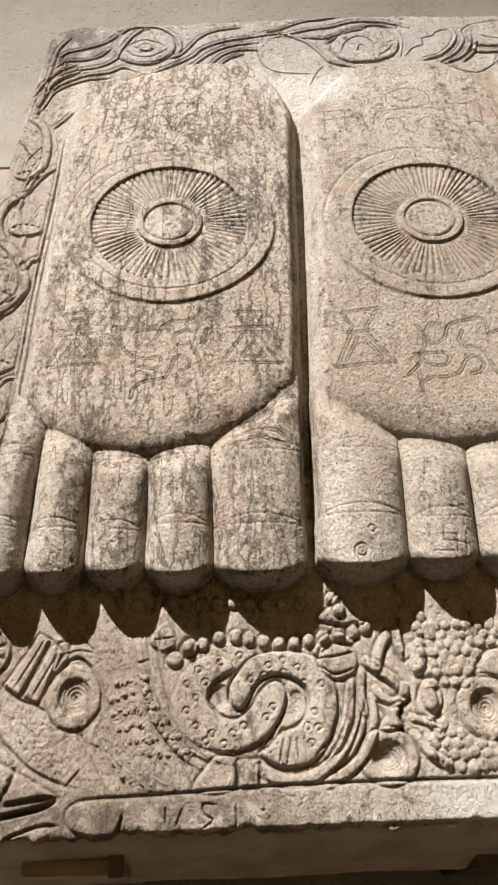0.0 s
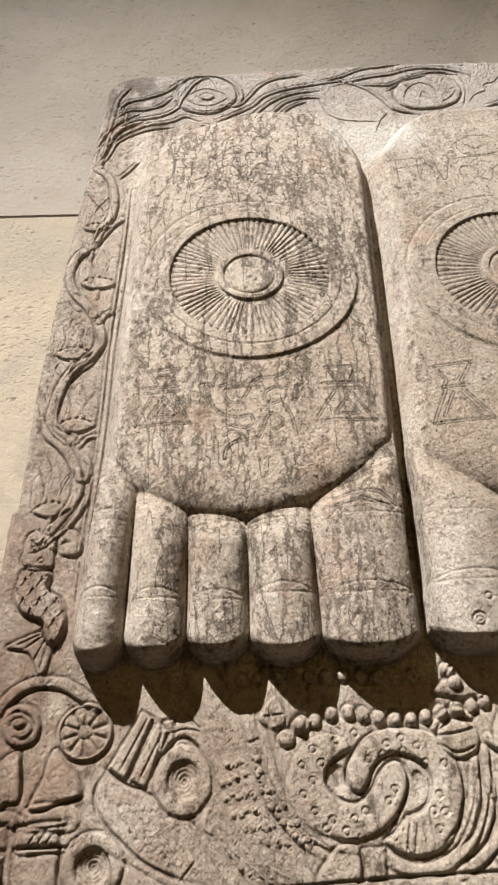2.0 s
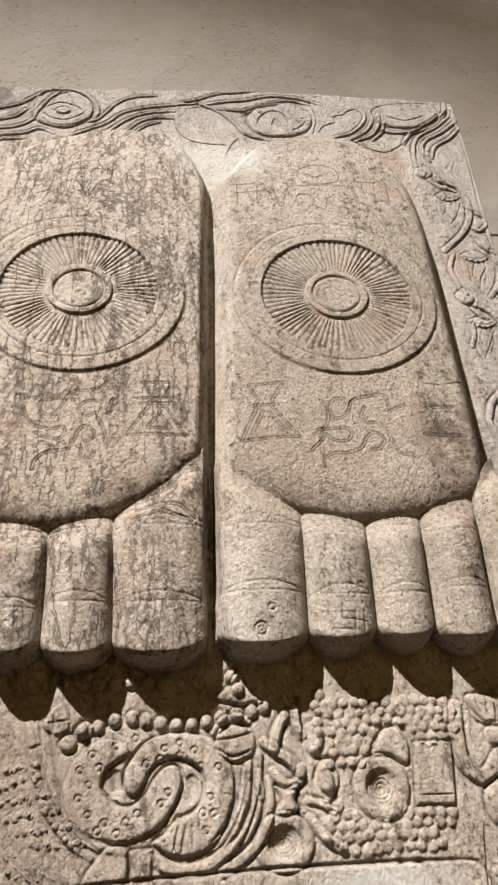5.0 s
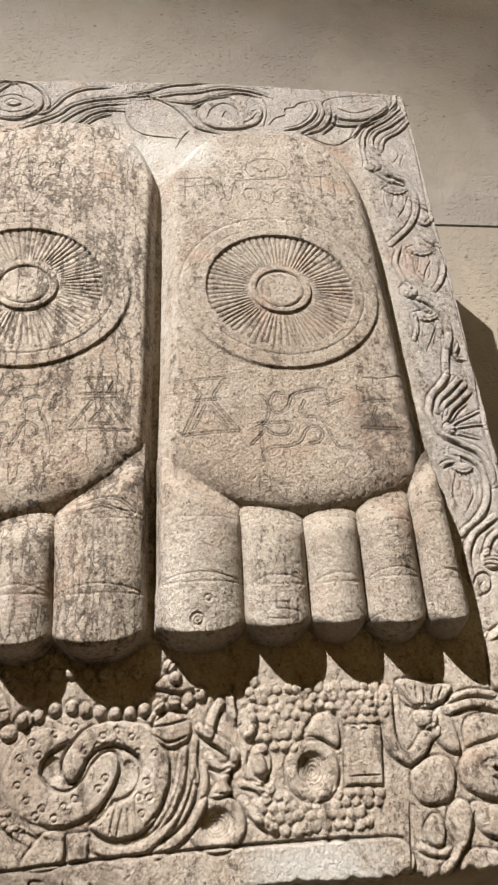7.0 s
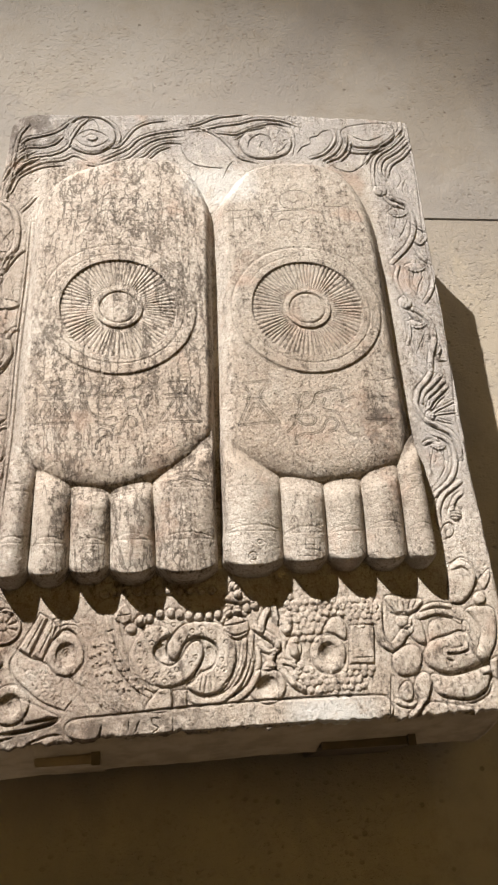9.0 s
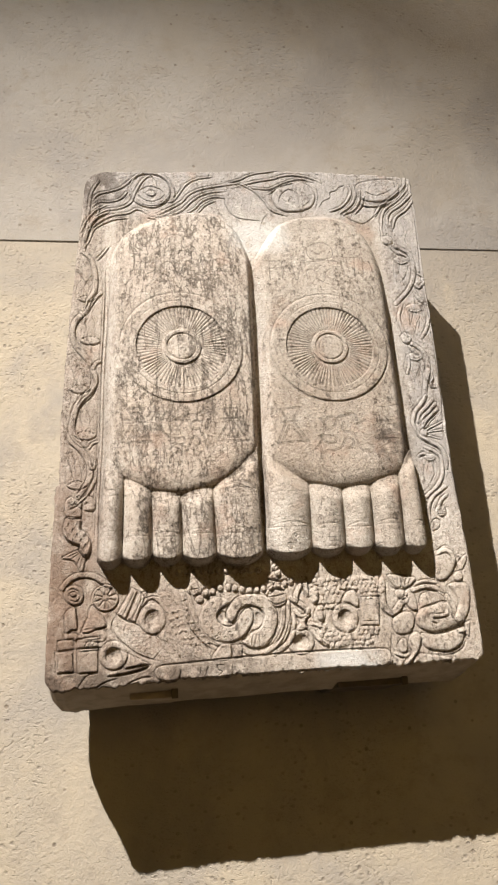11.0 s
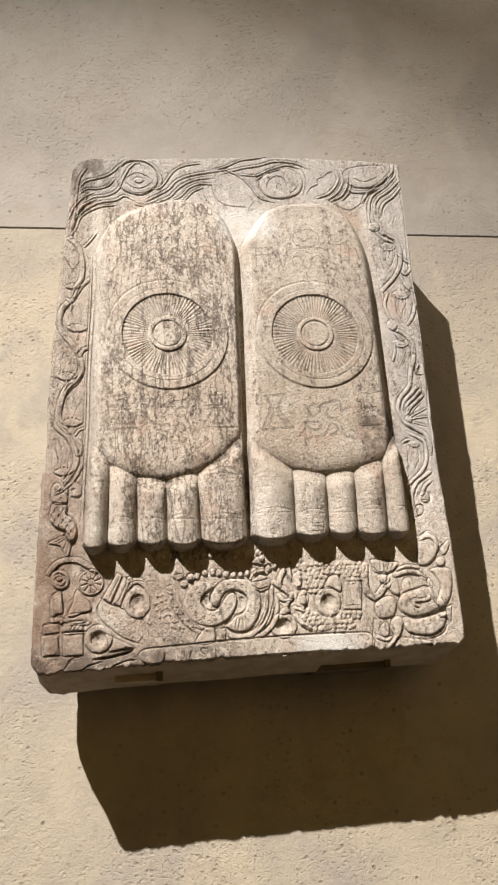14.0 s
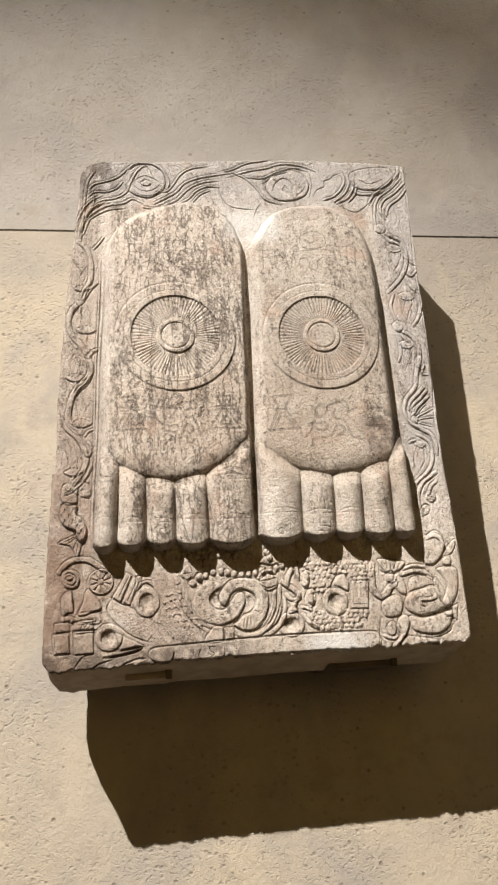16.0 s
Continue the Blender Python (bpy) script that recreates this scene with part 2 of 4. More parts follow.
wall_north = part("wall_north", box(-5.2, 5.2, WALL_Y + 0.02, WALL_Y + 0.2, -0.1, 11.1), PAINT)
tagged(wall_north, "pale pitted plaster gallery wall with one fine joint", "wall", kind="structure")
for z0, z1 in ((0.0, JOINT_Z - 0.0025), (JOINT_Z + 0.0025, 11.0)):
    part("panel", box(-5.2, 5.2, WALL_Y, WALL_Y + 0.02, z0, z1, 0.0012), PLASTER, wall_north)
tagged(part("floor", box(-5.2, 5.2, -9.0, WALL_Y + 0.2, -0.2, 0.0), FLOOR), "warm wooden gallery floor", "floor", kind="structure")
tagged(part("ceiling", box(-5.2, 5.2, -9.0, WALL_Y + 0.2, 11.0, 11.2), PAINT), "painted gallery ceiling", "ceiling", kind="structure")
tagged(part("wall_south", box(-5.2, 5.2, -9.2, -9.0, -0.1, 11.1), PAINT), "painted gallery wall", "wall", kind="structure")
tagged(part("wall_west", box(-5.4, -5.2, -9.2, WALL_Y + 0.2, -0.1, 11.1), PAINT), "painted gallery wall", "wall", kind="structure")
tagged(part("wall_east", box(5.2, 5.4, -9.2, WALL_Y + 0.2, -0.1, 11.1), PAINT), "painted gallery wall", "wall", kind="structure")

# ---- the carved slab: a height field in millimetres, u across and v up ----
NU, NV = 920, 1310
THICK = 0.185


def eased(x):
    x = np.clip(x, 0, 1)
    return x * x * (3 - 2 * x)


def lattice(rng, shape, cells):
    """Smooth random field in -1..1 with about that many cells across the slab's width."""
    ny, nx = int(cells * 1.42) + 4, cells + 4
    g = rng.uniform(-1, 1, (ny, nx))
    y, x = np.linspace(0, ny - 3.001, shape[0]) + 1, np.linspace(0, nx - 3.001, shape[1]) + 1
    yi, xi = y.astype(int), x.astype(int)
    fy, fx = eased(y - yi)[:, None], eased(x - xi)[None, :]
    rows = lambda k: g[np.clip(yi + k, 0, ny - 1)]
    a = rows(0)[:, xi] * (1 - fx) + rows(0)[:, xi + 1] * fx
    b = rows(1)[:, xi] * (1 - fx) + rows(1)[:, xi + 1] * fx
    return a * (1 - fy) + b * fy


rng = np.random.default_rng(7)
s_line, t_line = np.linspace(0, 1, NU), np.linspace(0, 1, NV)


def wobble(line, seed, amount, waves):
    r = np.random.default_rng(seed)
    out = 0 * line
    for k in waves:
        out += np.sin(line * k * 6.283 + r.uniform(0, 6.28)) * amount / len(waves) ** 0.5 * r.uniform(0.6, 1.2)
    return out


def edge_curve(line, *knots):
    return np.interp(line, [k[0] for k in knots], [k[1] for k in knots])


# outline: worn arrises, chipped corners, a step on the edge beside the lower vine
bottom = edge_curve(s_line, (0, 1437), (0.3, 1446), (1, 1452)) + wobble(s_line, 1, 2.6, (9, 17, 31, 53))
top = edge_curve(s_line, (0, 2742), (0.3, 2752), (0.6, 2768), (0.9, 2764), (1, 2757)) + wobble(s_line, 2, 1.8, (7, 15, 29, 47))
for line, r_left, r_right, sign in ((bottom, 30, 18, 1), (top, 54, 18, -1)):
    for r, dist in ((r_left, s_line * 945), (r_right, (1 - s_line) * 945)):
        near = np.clip(1 - dist / r, 0, 1)
        line += sign * r * (1 - np.sqrt(1 - near**2)) * 0.9
V = bottom[None, :] + (top - bottom)[None, :] * t_line[:, None]
left_of = lambda v: np.interp(v, [1430, 1480, 1700, 1876, 1882, 2040, 2280, 2530, 2730, 2760], [-486, -487, -479, -471, -464, -462, -447, -425, -407, -404])
right_of = lambda v: np.interp(v, [1440, 1660, 1890, 2140, 2420, 2760], [464, 468, 463, 469, 474, 482])
ragged = wobble(t_line, 3, 1.5, (8, 19, 37, 61))[:, None]
U = (left_of(V) + ragged) * (1 - s_line)[None, :] + (right_of(V) + wobble(t_line, 4, 1.3, (11, 23, 41, 67))[:, None]) * s_line[None, :]
H = np.zeros((NV, NU))
PART = np.zeros((NV, NU), int)
# how strongly the colour darkens along each carved line, 0 to 1
LINE_DARK = np.zeros((NV, NU))


def window(u0, u1, v0, v1):
    """The grid's rows and columns that may hold the box."""
    i0, i1 = np.searchsorted(t_line, [(v0 - 1470) / 1300, (v1 - 1420) / 1300])
    j0, j1 = np.searchsorted(s_line, [(u0 + 500) / 960 - 0.09, (u1 + 500) / 960 + 0.03])
    return slice(max(i0 - 4, 0), min(i1 + 4, NV)), slice(max(j0 - 4, 0), min(j1 + 4, NU))


def smooth(points, closed=False, step=3.0):
    """A Catmull-Rom curve through the points."""
    p = np.array(points, float)
    p = np.vstack([p[-1], p, p[0], p[1]]) if closed else np.vstack([2 * p[0] - p[1], p, 2 * p[-1] - p[-2]])
    out = []
    for a, b, c, d in zip(p, p[1:], p[2:], p[3:]):
        n = max(2, int(np.hypot(*(c - b)) / step))
        w = np.linspace(0, 1, n, endpoint=False)[:, None]
        out.append(0.5 * (2 * b + (c - a) * w + (2 * a - 5 * b + 4 * c - d) * w**2 + (3 * b - a - 3 * c + d) * w**3))
    return np.vstack(out + ([] if closed else [p[-2:-1]]))


def to_line(win, line):
    """Distance to a polyline, and how far along it (0..1) the nearest place lies."""
    u, v = U[win], V[win]
    best, along = np.full(u.shape, 1e9), np.zeros(u.shape)
    total = len(line) - 1
    for k, (a, b) in enumerate(zip(line[:-1], line[1:])):
        d = b - a
        w = np.clip(((u - a[0]) * d[0] + (v - a[1]) * d[1]) / (d @ d + 1e-9), 0, 1)
        dist = (u - a[0] - w * d[0]) ** 2 + (v - a[1] - w * d[1]) ** 2
        near = dist < best
        best[near], along[near] = dist[near], ((k + w) / total)[near]
    return np.sqrt(best), along


def inside(win, line):
    u, v = U[win], V[win]
    odd = np.zeros(u.shape, bool)
    for a, b in zip(line, np.roll(line, -1, 0)):
        hit = (a[1] > v) != (b[1] > v)
        odd ^= hit & (u < (b[0] - a[0]) * (v - a[1]) / (b[1] - a[1] + 1e-12) + a[0])
    return odd


def depth_in(line, pad=4):
    """The window round a closed line, and the distance inside it (negative outside)."""
    win = window(line[:, 0].min() - pad, line[:, 0].max() + pad, line[:, 1].min() - pad, line[:, 1].max() + pad)
    dist, _ = to_line(win, np.vstack([line, line[:1]]))
    return win, np.where(inside(win, line), dist, -dist)


def dome_profile(d, r):
    """0 at the edge, 1 from r inwards, a quarter round between."""
    q = 1 - np.clip(d / r, 0, 1)
    return np.sqrt(np.clip(1 - q * q, 0, 1))


CUT = 0.62  # how far the raised work stands out


def outline(d, reach=2.0, deep=1.9):
    """The chiselled line along the foot of raised work; d is the distance from its edge."""
    return deep * np.exp(-((d / reach) ** 2))


def flank_profile(d, r):
    """A sloped flank that rounds over into the flat, without a sheer step at its foot."""
    q = 1 - np.clip(d / r, 0, 1)
    return 1 - q**2.2


def ridge(w, h, *points, closed=False):
    line = smooth(points, closed)
    if closed:
        line = np.vstack([line, line[:1]])
    pad = w + 5
    win = window(line[:, 0].min() - pad, line[:, 0].max() + pad, line[:, 1].min() - pad, line[:, 1].max() + pad)
    d, along = to_line(win, line)
    taper = 1 if closed else np.minimum(1, 0.45 + 5 * np.minimum(along, 1 - along))
    H[win] += CUT * h * np.sqrt(np.clip(1 - (2 * d / w) ** 3, 0, 1)) * taper - outline(d - w / 2 - 0.8) * taper
    LINE_DARK[win] = np.maximum(LINE_DARK[win], 0.45 * outline(d - w / 2 - 1.0, 1.5, 1.0) * taper)


def groove(w, h, *points, closed=False):
    line = smooth(points, closed)
    if closed:
        line = np.vstack([line, line[:1]])
    win = window(line[:, 0].min() - w, line[:, 0].max() + w, line[:, 1].min() - w, line[:, 1].max() + w)
    d, along = to_line(win, line)
    taper = 1 if closed else np.minimum(1, 0.3 + 5 * np.minimum(along, 1 - along))
    H[win] -= h * eased(1 - 2 * d / w) * taper
    LINE_DARK[win] = np.maximum(LINE_DARK[win], 0.55 * eased(1.1 - 2.4 * d / w) * taper)


def engrave(gap, h, *points, bent=False):
    """A cut line, or two close together when there is a gap, straight from point to point unless bent."""
    line = smooth(points) if bent else np.array(points, float)
    win = window(line[:, 0].min() - 8, line[:, 0].max() + 8, line[:, 1].min() - 8, line[:, 1].max() + 8)
    d, _ = to_line(win, line)
    cut = np.exp(-(((d - gap / 2) / 0.95) ** 2))
    H[win] -= 0.75 * h * cut
    LINE_DARK[win] = np.maximum(LINE_DARK[win], cut)


def tulip(u, v, w, way=1, lean=0.0):
    """A lotus: bowl under an arched beaded band, a short stalk, low petals above. way -1 hangs down."""
    win = window(u - w, u + w, v - 1.3 * w, v + 1.3 * w)
    ca, sa = math.cos(lean), math.sin(lean)
    x = ((U[win] - u) * ca + (V[win] - v) * sa) / (w / 2)
    y = (-(U[win] - u) * sa + (V[win] - v) * ca) * way / w
    bow = np.clip(1 - x * x, 0, 1)
    up, low = 0.31 * bow, -0.24 * bow**0.8
    inner = up - 0.15 * (0.5 + 0.5 * bow)
    width = np.abs(x) < 1
    cup = width * eased((up - y) * w / 1.8) * eased((y - low) * w / 4.0)
    H[win] += 2.7 * cup * (0.75 + 0.25 * np.sqrt(bow)) - outline((y - low) * w + 0.8, 1.6, 1.6) * width
    H[win] -= width * cup * 1.0 * eased((y - inner) * w / 1.2) * eased((up - y) * w / 2.4 - 0.4)
    H[win] -= width * cup * 0.9 * np.exp(-((((y - inner) * w) / 1.1) ** 2))
    for k in (-0.66, -0.34, 0.0, 0.34, 0.66):
        far = ((x - k) * w / 2) ** 2 + ((y - 0.235 * (1 - k * k) - 0.01) * w) ** 2
        H[win] += 2.0 * np.sqrt(np.clip(1 - far / (0.055 * w) ** 2, 0, 1))
    stalk = np.abs(x) * w / 2 - (0.075 + 0.10 * np.clip(y + 0.45, 0, 1)) * w
    H[win] += 2.6 * eased(-stalk / 3) * (y < low + 0.02) * eased((y + 0.62) / 0.1)
    petals = (y > up + 0.01) & (y < 1.25)
    for k, reach, tall in ((0.0, 0.50, 1.12), (-0.58, 0.44, 0.86), (0.58, 0.44, 0.86)):
        rise = np.clip((y - 0.15) / tall, 0, 1)
        gap = (np.abs(x - k * (1 + 0.35 * rise)) - reach * np.sqrt(np.clip(1 - rise**1.8, 0, 1))) * w / 2
        H[win] += petals * (0.7 * eased(-gap / 4) - 0.9 * np.exp(-((gap / 1.2) ** 2)) * (rise < 1))
    if abs(lean) < 2:
        PART[win][cup > 0.3] = tag_of("flower")


def scales(step, h, *points):
    """Overlapping fish scales inside an outline."""
    win, d = depth_in(smooth(points, True))
    u, v = U[win], V[win]
    best = np.zeros(u.shape)
    row = np.floor(-v / step)
    for k in (0, 1):
        r = row - k
        top = -r * step
        shift = (r % 2) * 0.75 * step
        du = (u - shift) / (1.5 * step)
        du = (du - np.round(du)) * 1.5
        q = np.hypot(du / 0.8, (top - v) / step / 1.75)
        best = np.maximum(best, np.where(q < 1, 0.45 + 0.55 * q**2 - 0.12 * k, 0))
    H[win] += h * best * eased(d / 4)


def plate(edge, h, *points, tag=0):
    line = smooth(points, True) if len(points) > 4 else np.array(points, float)
    win, d = depth_in(line, 8)
    rise = CUT * h * dome_profile(d, edge * 0.8) * (d > 0)
    if tag and TAGS[tag - 20] == "coiled_snake":
        H[win] = np.maximum(H[win], rise) - outline(d + 0.8)
    else:
        H[win] += rise - outline(d + 0.8)
    LINE_DARK[win] = np.maximum(LINE_DARK[win], 0.45 * outline(d + 1.0, 1.6, 1.0))
    if tag:
        PART[win][d > 0] = tag


def dome(u, v, r, h, ry=0, tag=0):
    ry = ry or r
    win = window(u - r - 4, u + r + 4, v - ry - 4, v + ry + 4)
    q = np.hypot((U[win] - u) / r, (V[win] - v) / ry)
    H[win] += CUT * h * np.sqrt(np.clip(1 - q**2.4, 0, 1)) - outline((q - 1) * r - 0.8) * (h > 0)
    if tag:
        PART[win][q < 1.02] = tag


def ring(u, v, r, w, h, ry=0):
    ry = ry or r
    win = window(u - r - w, u + r + w, v - ry - w, v + ry + w)
    q = np.hypot((U[win] - u) / r, (V[win] - v) / ry)
    H[win] += h * np.sqrt(np.clip(1 - ((q - 1) * (r + ry) / w) ** 2, 0, 1))


def eye(u, v, r, ry=0, tag=0):
    """A raised ring round a hollow with fine turned circles."""
    ry = ry or r
    win = window(u - r, u + r, v - ry, v + ry)
    q = np.hypot((U[win] - u) / r, (V[win] - v) / ry)
    rim = 3.6 * np.sqrt(np.clip(1 - np.abs((q - 0.79) / 0.25) ** 2, 0, 1)) - outline((q - 1.03) * r)
    hollow = np.where(q < 0.62, -8.5 * (1 - q / 0.62) + 0.6 * np.clip(3 - 5 * q, 0, 1) * np.cos(q * 50 + ang_of(win, u, v)), 0)
    H[win] += rim + hollow
    LINE_DARK[win] = np.maximum(LINE_DARK[win], 0.4 * outline((q - 1.03) * r, 1.6, 1.0))
    if tag:
        PART[win][q < 1.02] = tag


def ang_of(win, u, v):
    return np.arctan2(V[win] - v, U[win] - u)


TAGS = []


def tag_of(name):
    """A fresh number for a carved piece of that name."""
    TAGS.append(name)
    return 19 + len(TAGS)


def rosette(u, v, r, petals):
    win = window(u - r, u + r, v - r, v + r)
    q, ang = np.hypot(U[win] - u, V[win] - v) / r, np.arctan2(V[win] - v, U[win] - u)
    petal = np.abs(np.cos(ang * petals / 2)) ** 0.9
    H[win] += 2.6 * eased((1 - q) * 12) - outline((q - 1.03) * r) + 1.4 * np.exp(-(((q - 0.93) / 0.07) ** 2))
    H[win] += (q < 0.88) * (-2.4 + 4.6 * petal * np.sqrt(np.clip(1 - ((q - 0.57) / 0.31) ** 2, 0, 1)) - 1.2 * petal**8 * np.exp(-(((q - 0.6) / 0.14) ** 2)))
    H[win] += 3.6 * np.sqrt(np.clip(1 - (q / 0.25) ** 2, 0, 1))
    PART[win][q < 1] = tag_of("rosette")


def beads(r, h, *points):
    """Rounded grains packed unevenly inside an outline."""
    line = np.array(points, float)
    own = np.random.default_rng(int(abs(line[0, 0] * 7 + line[0, 1])))
    win = window(line[:, 0].min(), line[:, 0].max(), line[:, 1].min(), line[:, 1].max())
    u_in, v_in = U[win], V[win]
    pile = np.zeros(u_in.shape)
    rows = np.arange(line[:, 1].min(), line[:, 1].max(), r * 1.58)
    for n, v in enumerate(rows):
        for u in np.arange(line[:, 0].min() + (n % 2) * r, line[:, 0].max(), r * 1.75):
            a, b = u + own.uniform(-0.35, 0.35) * r, v + own.uniform(-0.35, 0.35) * r
            odd = False
            for p, q in zip(line, np.roll(line, -1, 0)):
                if (p[1] > b) != (q[1] > b) and a < (q[0] - p[0]) * (b - p[1]) / (q[1] - p[1] + 1e-9) + p[0]:
                    odd = not odd
            if odd:
                k = own.uniform(0.78, 1.15)
                far = ((u_in - a) / (r * k)) ** 2 + ((v_in - b) / (r * k * own.uniform(0.9, 1.15))) ** 2
                pile = np.maximum(pile, h * own.uniform(0.75, 1.1) * np.sqrt(np.clip(1 - far, 0, 1)))
    H[win] += 0.62 * pile


def dashes(count, a, b):
    """A row of short raised dashes from a to b."""
    own = np.random.default_rng(abs(a[0] * 31 + a[1]))
    for k in range(count):
        w = (k + 0.5) / count
        u, v = a[0] * (1 - w) + b[0] * w + own.uniform(-2, 2), a[1] * (1 - w) + b[1] * w + own.uniform(-3, 3)
        win = window(u - 8, u + 8, v - 8, v + 8)
        q = np.hypot((U[win] - u) / own.uniform(3.0, 4.2), (V[win] - v) / own.uniform(2.6, 4.0))
        H[win] += 1.9 * np.clip(1 - q**3, 0, 1) ** 0.6 - 0.8 * np.exp(-(((q - 1.25) / 0.25) ** 2))


# ---- feet ----
def foot(outline, arc, dividers, tip, wheel_u, wheel_v, first, big_first):
    """Heel, sole and five toes. dividers: (u at the arc, u at the tip) of the two sides and the four clefts."""
    line = smooth(outline, True, 6)
    win, d = depth_in(line)
    u, v = U[win], V[win]
    heel = eased((v - 2380) / 190)
    bent = smooth(arc)
    arc_v = np.interp(u, bent[:, 0], bent[:, 1])
    side = eased((line[:, 0].mean() + 40 - u) / 80)
    flank = (36 if big_first else 20) * (1 - side) + 28 * side
    body = 54 * (1 - 0.52 * eased((v - 2300) / 320)) * flank_profile(d, flank * (1 - heel) + ((30 if big_first else 20) * (1 - side) + (22 if big_first else 34) * side) * heel) - 8 * eased(d / 14) * (1 - eased(d / 90)) * (1 - 0.6 * heel)
    over = v - arc_v
    lip = dome_profile(over + 2, 50)
    sole = body * np.where(over > -2, 0.58 + 0.42 * lip, 0) * (over > -2)
    toes = np.zeros(u.shape)
    number = np.zeros(u.shape, int)
    for k, (a, b) in enumerate(zip(dividers[:-1], dividers[1:])):
        w = np.clip((v - tip) / (1860 - tip), 0, 1.2)
        lo, hi = b_mix(a, w), b_mix(b, w)
        s = (u - (lo + hi) / 2) / ((hi - lo) / 2)
        own = np.abs(s) < 1
        big = (k == 0) == big_first and k in (0, 4)
        end = tip - 4 + 20 * np.abs(s) ** 2.5 + (0 if big else 2 + 1.5 * ((k * 7) % 3))
        cleft = 23 + 9 * eased((v - tip - 60) / 100)
        tall = 56 - 16 * eased((over + 40) / 40) - 9 * (1 - eased((v - tip + 5) / 100)) + 1.5 * math.sin(k * 1.7 + first)
        tip_end = np.sqrt(np.clip(1 - np.clip(1 - (v - end) / 10, 0, 1) ** 2.2, 0, 1))
        bar = (cleft + (tall - cleft) * np.clip(1 - np.abs(s) ** 2.1, 0, 1) ** 0.68) * tip_end
        bow = 1 - s * s
        knuckle = tip + 62 + 3 * math.sin(k * 2.1 + first)
        for at, deep in ((knuckle + 6 * bow, 1.1), (knuckle - 5 * bow, 0.8), (1842 + 5 * bow - 9 * (k in (1, 2, 3)), 0.9), (1838 - 4 * bow - 9 * (k in (1, 2, 3)), 0.7)):
            bar -= deep * np.exp(-(((v - at) / 1.3) ** 2))
        bar += 2.6 * np.exp(-(((v - knuckle + 32) / 22) ** 2)) * bow
        bar = np.where(over > 12, 0, bar)
        take = own & (bar > toes)
        toes[take], number[take] = bar[take], k + 1
    toes *= np.clip(d / 8, 0, 1) ** 0.8
    whole = np.maximum(sole, toes)
    H[win] = np.where(whole > 0.5, np.maximum(H[win] * 0, whole), H[win])
    is_sole = (sole >= toes) & (sole > 0.5)
    PART[win] = np.where(is_sole, first, np.where(toes > 0.5, first + number, PART[win]))
    # wheel of the law: raised felloe, sunk field with fine spokes, raised hub
    q = np.hypot(u - wheel_u, v - wheel_v)
    ang = np.arctan2(v - wheel_v, u - wheel_u)
    low = 0.5 - 0.5 * np.sin(ang - 0.5)
    add = (1.7 + 1.1 * low) * (eased((146 - q) / 4.5) - eased((108 - q) / 2.0)) + 0.7 * (eased((124 - q) / 5) - eased((108 - q) / 2.0))
    add -= 0.8 * np.exp(-(((q - 123) / 1.5) ** 2))
    add -= 0.9 * np.exp(-(((q - 147) / 2.4) ** 2))
    field = eased((109 - q) / 2.5) - eased((46 - q) / 2)
    spoke = np.abs(np.sin(ang * 36 + 0.6 * np.sin(ang * 5) + 0.5 * np.sin(ang * 11 + 2)))
    add += field * (-2.6 + 2.5 * spoke**0.8 * eased((q - 44) / 12) * (0.8 + 0.2 * np.sin(ang * 7 + 1)))
    add += 1.5 * (eased((46 - q) / 3) - eased((36 - q) / 2.5)) - 2.0 * np.exp(-(((q - 34.5) / 1.8) ** 2)) + 0.8 * eased((33 - q) / 4)
    H[win] += add * (q < 151)
    LINE_DARK[win] = np.maximum(LINE_DARK[win], 0.45 * np.exp(-(((q - 147.5) / 1.4) ** 2)) + 0.35 * np.exp(-(((q - 108.5) / 1.2) ** 2)))
    LINE_DARK[win] = np.maximum(LINE_DARK[win], 0.9 * field * eased(1.15 - 2.0 * spoke) * eased((q - 46) / 10))
    PART[win] = np.where(q < 146.5, first + 6, PART[win])


def b_mix(pair, w):
    return pair[1] * (1 - w) + pair[0] * w


foot([(-366, 1920), (-381, 1760), (-383, 1686), (-200, 1680), (-17, 1683), (-14, 1767), (-12, 1838), (-8, 1956), (-3, 2092), (2, 2250), (6, 2371), (8, 2462), (-3, 2510), (-22, 2558), (-60, 2599), (-102, 2612), (-150, 2614), (-214, 2600), (-272, 2574), (-312, 2540), (-339, 2490), (-349, 2420), (-353, 2300), (-362, 2100)],
     [(-390, 1945), (-366, 1926), (-320, 1882), (-263, 1853), (-192, 1843), (-127, 1858), (-65, 1890), (-37, 1918), (-10, 1945)],
     [(-371, -381), (-320, -328), (-260, -262), (-195, -196), (-124, -120), (-13, -19)], 1686, -180, 2199, 1, False)
foot([(-8, 1838), (-9, 1767), (-9, 1686), (180, 1690), (362, 1694), (359, 1830), (356, 2005), (357, 2224), (357, 2400), (348, 2480), (322, 2556), (285, 2596), (228, 2615), (150, 2609), (94, 2586), (58, 2544), (28, 2493), (14, 2462), (11, 2371), (7, 2250), (2, 2092), (-4, 1956)],
     [(-12, 1940), (10, 1913), (68, 1874), (120, 1854), (174, 1847), (244, 1856), (310, 1879), (344, 1918), (365, 1940)],
     [(-5, -9), (97, 93), (174, 170), (241, 237), (311, 308), (357, 362)], 1693, 179, 2199, 8, True)

# the narrow cleft between the feet is not cut down to the slab
cleft_u = np.interp(V, [1680, 1956, 2250, 2462], [-11, -6, 5, 11])
floor_h = 4 + 5 * eased((V - 1780) / 150) - 6 * eased((V - 2330) / 130)
